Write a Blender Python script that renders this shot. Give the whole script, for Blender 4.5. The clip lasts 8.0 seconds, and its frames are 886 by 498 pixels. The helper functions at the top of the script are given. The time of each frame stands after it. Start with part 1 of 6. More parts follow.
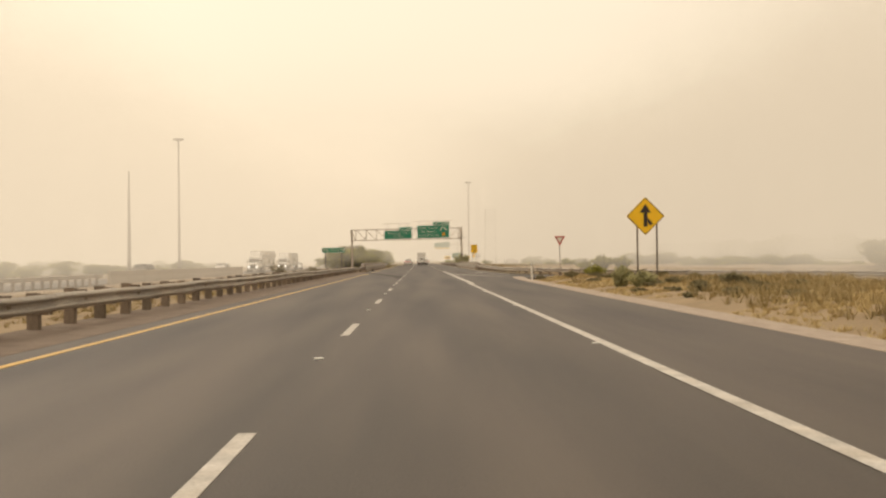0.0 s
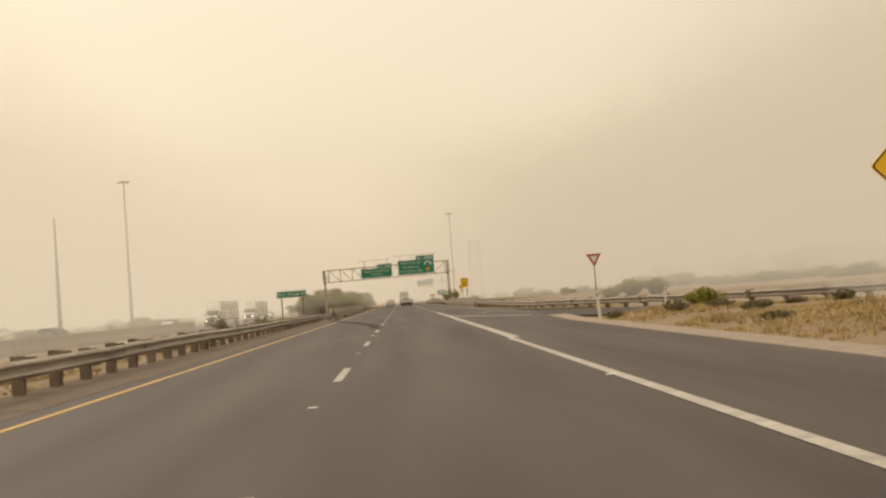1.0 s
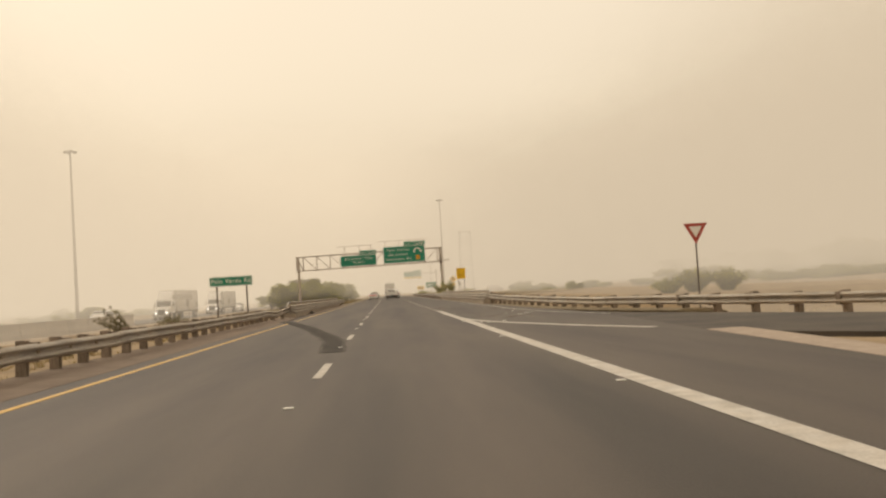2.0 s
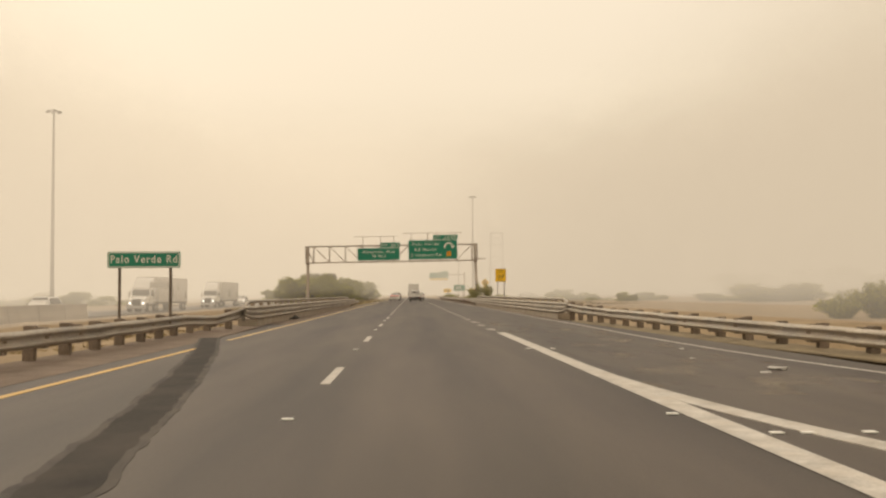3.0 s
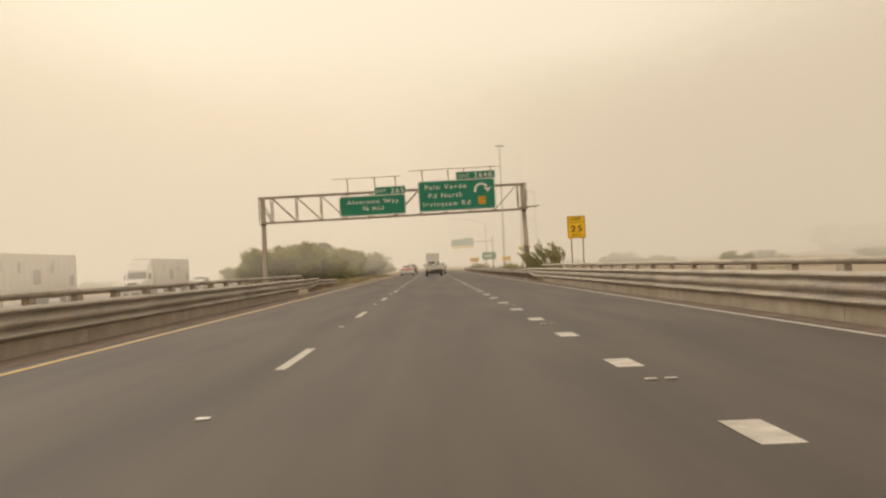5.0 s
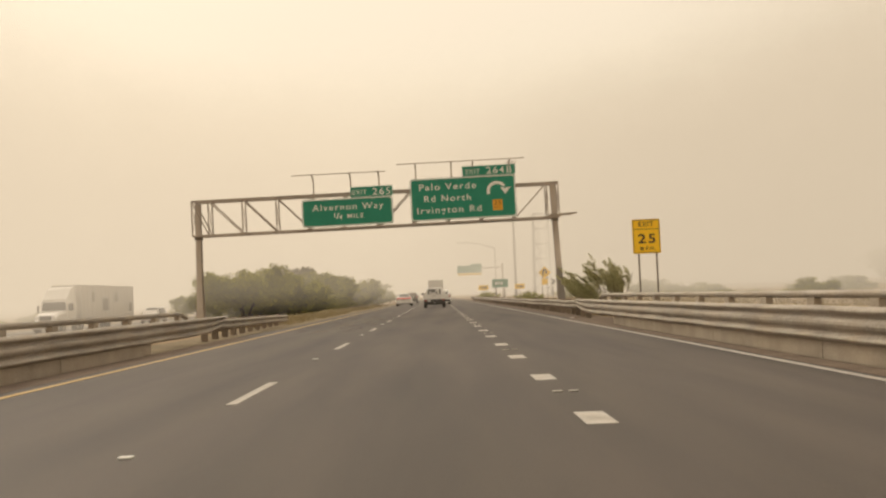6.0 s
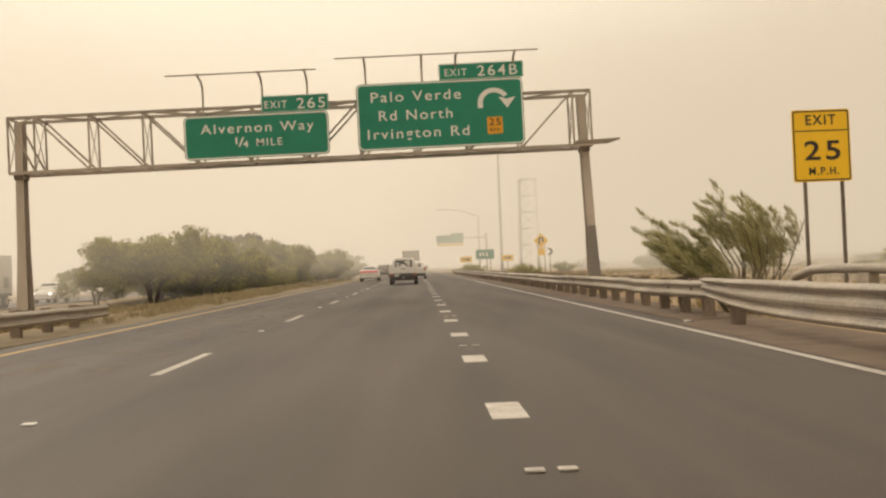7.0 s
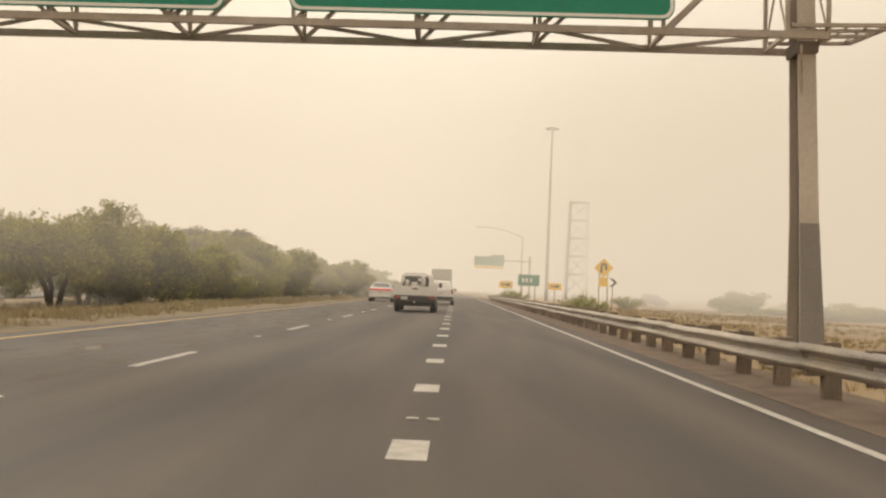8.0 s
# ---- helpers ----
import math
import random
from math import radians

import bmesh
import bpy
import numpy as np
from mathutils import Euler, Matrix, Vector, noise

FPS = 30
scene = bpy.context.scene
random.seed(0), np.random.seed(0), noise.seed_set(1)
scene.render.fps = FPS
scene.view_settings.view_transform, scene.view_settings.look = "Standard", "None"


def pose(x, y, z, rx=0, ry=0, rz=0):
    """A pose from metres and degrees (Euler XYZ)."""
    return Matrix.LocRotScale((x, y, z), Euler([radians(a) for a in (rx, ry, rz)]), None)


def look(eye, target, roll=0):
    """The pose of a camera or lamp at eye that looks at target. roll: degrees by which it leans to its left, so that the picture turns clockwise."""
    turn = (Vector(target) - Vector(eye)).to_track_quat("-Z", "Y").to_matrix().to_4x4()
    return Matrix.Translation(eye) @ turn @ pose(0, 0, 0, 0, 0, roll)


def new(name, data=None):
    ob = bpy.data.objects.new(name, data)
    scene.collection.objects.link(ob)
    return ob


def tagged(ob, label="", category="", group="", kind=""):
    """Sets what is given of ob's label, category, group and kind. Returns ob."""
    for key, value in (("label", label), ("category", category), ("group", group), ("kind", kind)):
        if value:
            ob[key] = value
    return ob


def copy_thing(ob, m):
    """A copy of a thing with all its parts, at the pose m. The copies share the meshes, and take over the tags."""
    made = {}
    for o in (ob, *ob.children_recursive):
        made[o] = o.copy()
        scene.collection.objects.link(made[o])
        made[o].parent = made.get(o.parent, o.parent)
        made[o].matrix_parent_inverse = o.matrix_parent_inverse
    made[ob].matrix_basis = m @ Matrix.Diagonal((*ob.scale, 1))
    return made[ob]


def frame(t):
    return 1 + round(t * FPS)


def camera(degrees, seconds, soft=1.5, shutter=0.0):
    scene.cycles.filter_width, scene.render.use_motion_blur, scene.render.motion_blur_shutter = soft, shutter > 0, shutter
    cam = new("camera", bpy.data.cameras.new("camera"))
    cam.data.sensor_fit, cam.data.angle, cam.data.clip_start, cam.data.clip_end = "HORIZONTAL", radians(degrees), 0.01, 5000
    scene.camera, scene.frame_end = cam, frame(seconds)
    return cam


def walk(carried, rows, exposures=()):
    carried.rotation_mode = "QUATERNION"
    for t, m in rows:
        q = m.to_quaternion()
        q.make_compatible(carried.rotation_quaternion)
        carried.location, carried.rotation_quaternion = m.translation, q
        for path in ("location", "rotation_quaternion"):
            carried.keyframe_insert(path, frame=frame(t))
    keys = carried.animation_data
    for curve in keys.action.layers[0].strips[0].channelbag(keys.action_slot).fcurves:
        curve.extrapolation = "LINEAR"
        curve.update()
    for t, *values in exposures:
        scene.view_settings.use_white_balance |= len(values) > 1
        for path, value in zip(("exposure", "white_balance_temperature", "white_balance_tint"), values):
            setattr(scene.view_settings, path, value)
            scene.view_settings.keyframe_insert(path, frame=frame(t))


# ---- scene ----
cam = camera(45.4, 8.0, soft=2.35)
PATH = [
    (0, (1.141, -1.419, 1.129), (1.187, 0.58, 1.151), -0.6),
    (0.2, (1.098, 3.582, 1.098), (1.15, 5.581, 1.168), -1.6),
    (0.5, (1.049, 11.066, 1.074), (1.119, 13.061, 1.188), -3.8),
    (0.8, (1.031, 18.538, 1.09), (1.115, 20.534, 1.19), -5.0),
    (1, (1.02, 23.586, 1.099), (1.106, 25.582, 1.191), -4.4),
    (1.3, (0.988, 31.29, 1.075), (1.104, 33.285, 1.17), -3.5),
    (1.5, (0.977, 36.358, 1.062), (1.077, 38.353, 1.159), -3.0),
    (1.7, (0.989, 41.307, 1.099), (1.096, 43.302, 1.189), -3.7),
    (2.8, (1.058, 69.537, 1.089), (1.146, 71.534, 1.153), -1.0),
    (3, (1.074, 74.427, 1.122), (1.137, 76.425, 1.208), -0.3),
    (3.2, (1.12, 79.386, 1.111), (1.184, 81.384, 1.183), 0.2),
    (3.5, (1.215, 86.97, 1.082), (1.24, 88.97, 1.129), 0.4),
    (4, (1.34, 99.636, 1.071), (1.355, 101.635, 1.122), -0.5),
    (4.5, (1.522, 112.114, 1.063), (1.55, 114.114, 1.094), -1.9),
    (5.8, (2.192, 144.582, 1.112), (2.211, 146.581, 1.176), -2.8),
    (6, (2.342, 149.232, 1.118), (2.355, 151.23, 1.205), -2.4),
    (6.5, (2.693, 161.284, 1.054), (2.74, 163.283, 1.116), -1.9),
    (7, (3.041, 173.241, 1.102), (3.089, 175.24, 1.136), -2.3),
    (7.5, (3.481, 185.15, 1.097), (3.51, 187.149, 1.149), 0.4),
    (8, (3.938, 196.736, 1.101), (3.91, 198.734, 1.178), 2.4),
]
walk(cam, [(t, look(eye, target, roll)) for t, eye, target, roll in PATH],
     [(0.0, 0.12, 6500, 10), (0.5, -0.03, 6500, 10), (1.0, -0.08, 6550, 10), (2.8, -0.02, 6500, 10), (4.5, 0.02, 6450, 10), (6.0, 0.0, 6450, 10),
      (7.0, 0.12, 6400, 10), (7.5, 0.13, 6350, 10), (8.0, 0.20, 6220, 10)])

# ---------------------------------------------------------------- world, sun
SUN_DIR = Vector((-0.48, 0.62, 0.62)).normalized()


def link(nt, a, b):
    nt.links.new(a, b)


def ramp_node(nt, stops):
    r = nt.nodes.new("ShaderNodeValToRGB")
    e = r.color_ramp.elements
    while len(e) < len(stops):
        e.new(0.5)
    for k, (p, c) in enumerate(stops):
        e[k].position, e[k].color = p, (*c, 1)
    return r


def build_world():
    w = bpy.data.worlds.new("dust_sky")
    scene.world = w
    w.use_nodes = True
    nt = w.node_tree
    nt.nodes.clear()
    out = nt.nodes.new("ShaderNodeOutputWorld")
    sky = nt.nodes.new("ShaderNodeTexSky")
    sky.sky_type, sky.sun_disc = "NISHITA", False
    sky.dust_density, sky.air_density = 8.0, 1.5
    sky.sun_elevation = math.asin(SUN_DIR.z)
    sky.sun_rotation = math.atan2(SUN_DIR.x, SUN_DIR.y)
    clear = nt.nodes.new("ShaderNodeBackground")
    clear.inputs["Strength"].default_value = 0.01
    link(nt, sky.outputs[0], clear.inputs["Color"])
    # airborne dust: paler with height, brightest towards the hidden sun
    tc = nt.nodes.new("ShaderNodeTexCoord")
    nrm = nt.nodes.new("ShaderNodeVectorMath")
    nrm.operation = "NORMALIZE"
    link(nt, tc.outputs["Generated"], nrm.inputs[0])
    sep = nt.nodes.new("ShaderNodeSeparateXYZ")
    link(nt, nrm.outputs[0], sep.inputs[0])
    warp = nt.nodes.new("ShaderNodeTexNoise")
    warp.inputs["Scale"].default_value, warp.inputs["Detail"].default_value = 2.2, 3.0
    stretch = nt.nodes.new("ShaderNodeVectorMath")
    stretch.operation = "MULTIPLY"
    stretch.inputs[1].default_value = (1.0, 1.0, 3.0)
    link(nt, nrm.outputs[0], stretch.inputs[0])
    link(nt, stretch.outputs[0], warp.inputs["Vector"])
    wv = nt.nodes.new("ShaderNodeMath")
    wv.operation = "MULTIPLY_ADD"
    wv.inputs[1].default_value, wv.inputs[2].default_value = 0.12, -0.06
    link(nt, warp.outputs[0], wv.inputs[0])
    hv = nt.nodes.new("ShaderNodeMath")
    hv.operation = "ADD"
    link(nt, sep.outputs["Z"], hv.inputs[0])
    link(nt, wv.outputs[0], hv.inputs[1])
    ramp = ramp_node(nt, [(0.0, (0.72, 0.585, 0.415)), (0.07, (0.79, 0.655, 0.475)),
                          (0.20, (0.88, 0.735, 0.540)), (0.45, (0.97, 0.82, 0.62)), (1.0, (1.12, 0.97, 0.78))])
    link(nt, hv.outputs[0], ramp.inputs[0])
    dot = nt.nodes.new("ShaderNodeVectorMath")
    dot.operation = "DOT_PRODUCT"
    dot.inputs[1].default_value = SUN_DIR
    link(nt, nrm.outputs[0], dot.inputs[0])
    glow = nt.nodes.new("ShaderNodeMapRange")
    glow.interpolation_type = "SMOOTHSTEP"
    glow.inputs["From Min"].default_value, glow.inputs["From Max"].default_value = -0.4, 1.0
    glow.inputs["To Min"].default_value, glow.inputs["To Max"].default_value = 0.84, 1.05
    link(nt, dot.outputs["Value"], glow.inputs["Value"])
    dust = nt.nodes.new("ShaderNodeBackground")
    link(nt, ramp.outputs[0], dust.inputs["Color"])
    link(nt, glow.outputs[0], dust.inputs["Strength"])
    add = nt.nodes.new("ShaderNodeAddShader")
    link(nt, clear.outputs[0], add.inputs[0])
    link(nt, dust.outputs[0], add.inputs[1])
    link(nt, add.outputs[0], out.inputs["Surface"])


build_world()
sun_data = bpy.data.lights.new("sun", "SUN")
sun_data.energy, sun_data.angle, sun_data.color = 0.9, radians(25), (1.0, 0.90, 0.74)
sun = new("sun", sun_data)
sun.matrix_world = look(SUN_DIR * 200, (0, 0, 0))


# ---------------------------------------------------------------- materials
def material(name, dark, light, scale=4.0, rough=0.7, metal=0.0, bump=0.15, fine=12.0, vary=0.12,
             streak=(1, 1, 1), dust=0.0, dust_scale=0.6, emit=0.0, spec=0.4, drift=False):
    """A surface mixed from two tones at two scales, with relief, per-piece variation and settled dust."""
    m = bpy.data.materials.new(name)
    m.use_nodes = True
    nt = m.node_tree
    b = nt.nodes["Principled BSDF"]
    geo = nt.nodes.new("ShaderNodeNewGeometry")
    st = nt.nodes.new("ShaderNodeVectorMath")
    st.operation = "MULTIPLY"
    st.inputs[1].default_value = streak
    link(nt, geo.outputs["Position"], st.inputs[0])
    n1 = nt.nodes.new("ShaderNodeTexNoise")
    n1.inputs["Scale"].default_value, n1.inputs["Detail"].default_value = scale, 5.0
    link(nt, st.outputs[0], n1.inputs["Vector"])
    n2 = nt.nodes.new("ShaderNodeTexNoise")
    n2.inputs["Scale"].default_value, n2.inputs["Detail"].default_value = scale * fine, 3.0
    link(nt, geo.outputs["Position"], n2.inputs["Vector"])
    avg = nt.nodes.new("ShaderNodeMix")
    avg.inputs[0].default_value = 0.4
    link(nt, n1.outputs[0], avg.inputs[2])
    link(nt, n2.outputs[0], avg.inputs[3])
    r = ramp_node(nt, [(0.32, dark), (0.68, light)])
    link(nt, avg.outputs[0], r.inputs[0])
    col = r.outputs[0]
    if vary:
        info = nt.nodes.new("ShaderNodeObjectInfo")
        mr = nt.nodes.new("ShaderNodeMapRange")
        mr.inputs["To Min"].default_value, mr.inputs["To Max"].default_value = 1 - vary, 1 + vary
        link(nt, info.outputs["Random"], mr.inputs["Value"])
        mul = nt.nodes.new("ShaderNodeVectorMath")
        mul.operation = "SCALE"
        link(nt, col, mul.inputs[0])
        link(nt, mr.outputs[0], mul.inputs["Scale"])
        col = mul.outputs[0]
    if dust:
        n3 = nt.nodes.new("ShaderNodeTexNoise")
        n3.inputs["Scale"].default_value, n3.inputs["Detail"].default_value = dust_scale, 6.0
        link(nt, st.outputs[0] if drift else geo.outputs["Position"], n3.inputs["Vector"])
        dm = nt.nodes.new("ShaderNodeMapRange")
        dm.inputs["From Min"].default_value, dm.inputs["From Max"].default_value = 0.35, 0.7
        dm.inputs["To Max"].default_value = dust
        link(nt, n3.outputs[0], dm.inputs["Value"])
        mx = nt.nodes.new("ShaderNodeMix")
        mx.data_type = "RGBA"
        link(nt, dm.outputs[0], mx.inputs[0])
        link(nt, col, mx.inputs[6])
        mx.inputs[7].default_value = (0.42, 0.335, 0.235, 1)
        col = mx.outputs[2]
    link(nt, col, b.inputs["Base Color"])
    b.inputs["Roughness"].default_value = rough
    b.inputs["Metallic"].default_value = metal
    b.inputs["Specular IOR Level"].default_value = spec
    if bump:
        bp = nt.nodes.new("ShaderNodeBump")
        bp.inputs["Strength"].default_value, bp.inputs["Distance"].default_value = bump, 0.02
        link(nt, n2.outputs[0], bp.inputs["Height"])
        link(nt, bp.outputs[0], b.inputs["Normal"])
    if emit:
        link(nt, col, b.inputs["Emission Color"])
        b.inputs["Emission Strength"].default_value = emit
    return m


def glass(name, tint, rough=0.05):
    m = bpy.data.materials.new(name)
    m.use_nodes = True
    b = m.node_tree.nodes["Principled BSDF"]
    b.inputs["Base Color"].default_value = (*tint, 1)
    b.inputs["Roughness"].default_value = rough
    b.inputs["Specular IOR Level"].default_value = 0.7
    b.inputs["Coat Weight"].default_value = 0.4
    return m


M_ASPHALT = material("asphalt", (0.0225, 0.0174, 0.0140), (0.078, 0.0604, 0.0487), 0.55, 0.69, bump=0.18, spec=0.42, fine=90, vary=0,
                     streak=(1.5, 0.11, 1), dust=0.10, dust_scale=0.6, drift=True)
M_ASPHALT_OLD = material("asphalt_shoulder", (0.032, 0.0262, 0.0215), (0.055, 0.0455, 0.0375), 0.6, 0.76, bump=0.2, spec=0.36, fine=80, vary=0,
                         streak=(1.3, 0.08, 1), dust=0.12, dust_scale=0.5)
M_TAR = material("tar", (0.022, 0.0195, 0.0175), (0.052, 0.0445, 0.038), 2.2, 0.9, bump=0.3, fine=30, vary=0, streak=(1, 0.3, 1), spec=0.2, dust=0.05, dust_scale=1.4)
M_TAR_THIN = material("tar_film", (0.024, 0.0205, 0.0175), (0.058, 0.048, 0.0405), 1.6, 0.8, bump=0.25, fine=40, vary=0, streak=(1.4, 0.2, 1), spec=0.3, dust=0.12, dust_scale=1.1)
M_DIRT = material("dirt", (0.115, 0.083, 0.060), (0.215, 0.160, 0.115), 1.4, 0.95, bump=0.6, fine=25, vary=0)
M_GRAVEL = material("gravel", (0.30, 0.240, 0.190), (0.45, 0.365, 0.29), 3.0, 0.95, bump=0.8, fine=16, vary=0)
M_GROUND = material("desert_ground", (0.205, 0.145, 0.080), (0.36, 0.265, 0.155), 0.35, 0.95, bump=0.6, fine=22, vary=0)
M_VERGE = material("grassy_verge_soil", (0.15, 0.115, 0.070), (0.28, 0.222, 0.135), 0.9, 0.95, bump=0.6, fine=14, vary=0)
M_WHITE_LINE = material("white_road_paint", (0.31, 0.288, 0.257), (0.64, 0.605, 0.55), 3.5, 0.75, bump=0.25, fine=10, vary=0.05,
                        dust=0.35, dust_scale=2.5)
M_YELLOW_LINE = material("yellow_road_paint", (0.54, 0.33, 0.085), (0.68, 0.44, 0.13), 1.8, 0.75, bump=0.25, fine=16, vary=0,
                         dust=0.5, dust_scale=0.9)
M_YELLOW_FADED = material("faded_yellow_road_paint", (0.50, 0.335, 0.125), (0.65, 0.46, 0.20), 1.8, 0.75, bump=0.25, fine=16, vary=0, dust=0.55, dust_scale=0.7)
M_GALV = material("galvanized_steel", (0.19, 0.165, 0.138), (0.45, 0.41, 0.355), 1.7, 0.6, 0.35, bump=0.10, fine=9,
                  streak=(1, 0.35, 5), dust=0.5, dust_scale=1.3)
M_GANTRY = material("weathered_truss_steel", (0.29, 0.248, 0.21), (0.46, 0.40, 0.345), 1.5, 0.6, 0.35, bump=0.08, fine=12,
                    dust=0.35, dust_scale=0.8)
M_WOOD = material("weathered_timber", (0.15, 0.115, 0.085), (0.28, 0.22, 0.165), 9, 0.92, bump=0.5, fine=6, streak=(6, 6, 0.7), vary=0.25)
M_CONCRETE = material("concrete", (0.275, 0.232, 0.182), (0.45, 0.388, 0.31), 1.6, 0.9, bump=0.4, fine=18, vary=0.06, dust=0.3)
M_GREEN = material("green_sign_sheeting", (0.014, 0.200, 0.122), (0.020, 0.245, 0.152), 1.5, 0.45, bump=0.02, fine=6, vary=0.03)
M_SIGN_WHITE = material("white_reflective_legend", (0.74, 0.72, 0.66), (0.84, 0.82, 0.76), 5, 0.5, bump=0, vary=0)
M_SIGN_YELLOW = material("yellow_sign_sheeting", (0.93, 0.55, 0.012), (0.97, 0.62, 0.02), 2.5, 0.45, bump=0.02, vary=0.03)
M_SIGN_ORANGE = material("orange_sign_plate", (0.72, 0.33, 0.02), (0.80, 0.40, 0.03), 2.5, 0.5, bump=0.02, vary=0)
M_SIGN_BLACK = material("black_legend", (0.03, 0.022, 0.018), (0.05, 0.036, 0.03), 6, 0.6, bump=0, vary=0)
M_SIGN_RED = material("red_sign_sheeting", (0.33, 0.045, 0.03), (0.46, 0.07, 0.045), 5, 0.5, bump=0, vary=0)
M_SIGN_BACK = material("sign_aluminium", (0.33, 0.30, 0.26), (0.43, 0.39, 0.34), 3, 0.5, 0.6, bump=0.02)
M_POST_STEEL = material("brown_sign_post_steel", (0.15, 0.122, 0.096), (0.24, 0.20, 0.158), 5, 0.7, 0.3, bump=0.1)
M_POST_PALE = material("pale_weathered_steel", (0.40, 0.35, 0.295), (0.56, 0.495, 0.425), 1.3, 0.65, 0.2, bump=0.08, fine=12, streak=(1, 1, 0.3), dust=0.3, dust_scale=0.8)
M_GREY_PAINT = material("grey_overpaint", (0.19, 0.175, 0.16), (0.27, 0.25, 0.225), 1.6, 0.75, bump=0.08, fine=14, vary=0, streak=(1, 1, 0.4), dust=0.2)
M_POLE = material("pole_steel", (0.12, 0.102, 0.084), (0.19, 0.163, 0.136), 2, 0.6, 0.3, bump=0.04)
M_LATTICE = material("weathered_lattice_steel", (0.045, 0.038, 0.032), (0.085, 0.073, 0.062), 0.8, 0.8, 0.1, bump=0.05)
M_BARK = material("bark", (0.060, 0.045, 0.033), (0.125, 0.095, 0.07), 10, 0.95, bump=0.7, fine=5, streak=(2, 2, 0.6))


def leaf_material(name, dark, light, scale):
    """Dusty leaves that let some light through."""
    m = bpy.data.materials.new(name)
    m.use_nodes = True
    nt = m.node_tree
    nt.nodes.clear()
    out = nt.nodes.new("ShaderNodeOutputMaterial")
    geo = nt.nodes.new("ShaderNodeNewGeometry")
    n1 = nt.nodes.new("ShaderNodeTexNoise")
    n1.inputs["Scale"].default_value, n1.inputs["Detail"].default_value = scale, 4.0
    link(nt, geo.outputs["Position"], n1.inputs["Vector"])
    mixv = nt.nodes.new("ShaderNodeMix")
    mixv.inputs[0].default_value = 0.45
    link(nt, n1.outputs[0], mixv.inputs[2])
    link(nt, geo.outputs["Random Per Island"], mixv.inputs[3])
    r = ramp_node(nt, [(0.25, dark), (0.75, light)])
    link(nt, mixv.outputs[0], r.inputs[0])
    a = nt.nodes.new("ShaderNodeBsdfDiffuse")
    b = nt.nodes.new("ShaderNodeBsdfTranslucent")
    link(nt, r.outputs[0], a.inputs["Color"])
    link(nt, r.outputs[0], b.inputs["Color"])
    mx = nt.nodes.new("ShaderNodeMixShader")
    mx.inputs[0].default_value = 0.5
    link(nt, a.outputs[0], mx.inputs[1])
    link(nt, b.outputs[0], mx.inputs[2])
    link(nt, mx.outputs[0], out.inputs["Surface"])
    return m


M_LEAF = leaf_material("mesquite_leaves", (0.178, 0.170, 0.032), (0.405, 0.385, 0.084), 0.35)
M_LEAF_PALE = leaf_material("desert_broom_leaves", (0.20, 0.175, 0.100), (0.33, 0.29, 0.175), 0.8)
M_SCRUB = leaf_material("scrub_leaves", (0.192, 0.186, 0.038), (0.41, 0.392, 0.098), 0.6)
M_VERGE_GRASS = material("olive_straw_grass", (0.25, 0.188, 0.080), (0.43, 0.335, 0.165), 0.8, 0.9, bump=0, fine=8, vary=0)
M_SAGE_GRASS = material("dusty_verge_grass", (0.24, 0.195, 0.105), (0.43, 0.358, 0.21), 0.8, 0.9, bump=0, fine=8, vary=0)
M_BROOM = leaf_material("desert_broom_wands", (0.31, 0.295, 0.150), (0.55, 0.515, 0.29), 2.0)
M_STEM = material("dusty_shrub_stem", (0.15, 0.125, 0.08), (0.25, 0.21, 0.14), 8, 0.9, bump=0.2)
M_DRY_GRASS = material("dry_grass", (0.41, 0.305, 0.135), (0.62, 0.49, 0.25), 0.8, 0.9, bump=0, fine=8, vary=0)
M_CAR_WHITE = material("white_car_paint", (0.70, 0.67, 0.62), (0.80, 0.77, 0.72), 2, 0.3, bump=0, dust=0.18, dust_scale=2.5, vary=0.03, spec=0.6)
M_CAR_TAN = material("grey_brown_car_paint", (0.115, 0.093, 0.075), (0.16, 0.13, 0.105), 2, 0.35, bump=0, dust=0.3, dust_scale=2.5, spec=0.6)
M_CAR_DARK = material("dark_car_paint", (0.05, 0.045, 0.04), (0.08, 0.07, 0.062), 2, 0.35, bump=0, dust=0.25, dust_scale=2.5, spec=0.6)
M_RUBBER = material("tyre_rubber", (0.022, 0.020, 0.018), (0.045, 0.04, 0.035), 8, 0.9, bump=0.2)
M_TRIM = material("black_plastic_trim", (0.03, 0.027, 0.024), (0.055, 0.05, 0.044), 6, 0.7, bump=0.1)
M_CHROME = material("dusty_chrome", (0.42, 0.40, 0.37), (0.6, 0.57, 0.53), 4, 0.3, 0.9, bump=0)
M_TAIL = material("red_tail_lamp", (0.50, 0.035, 0.03), (0.62, 0.06, 0.05), 4, 0.3, bump=0, vary=0, emit=0.35)
M_HEAD = material("lit_head_lamp", (1.0, 0.95, 0.85), (1.0, 0.97, 0.9), 4, 0.2, bump=0, vary=0, emit=2.5)
M_PLATE = material("pale_plate", (0.5, 0.48, 0.44), (0.6, 0.58, 0.53), 8, 0.5, bump=0, vary=0)
M_TRAILER = material("white_trailer_sheet", (0.44, 0.41, 0.37), (0.56, 0.53, 0.48), 1.2, 0.5, 0.1, bump=0.03, dust=0.3)
M_GLASS = glass("tinted_glass", (0.030, 0.030, 0.029))
M_GLASS_REAR = glass("rear_window_glass", (0.13, 0.135, 0.13), 0.08)


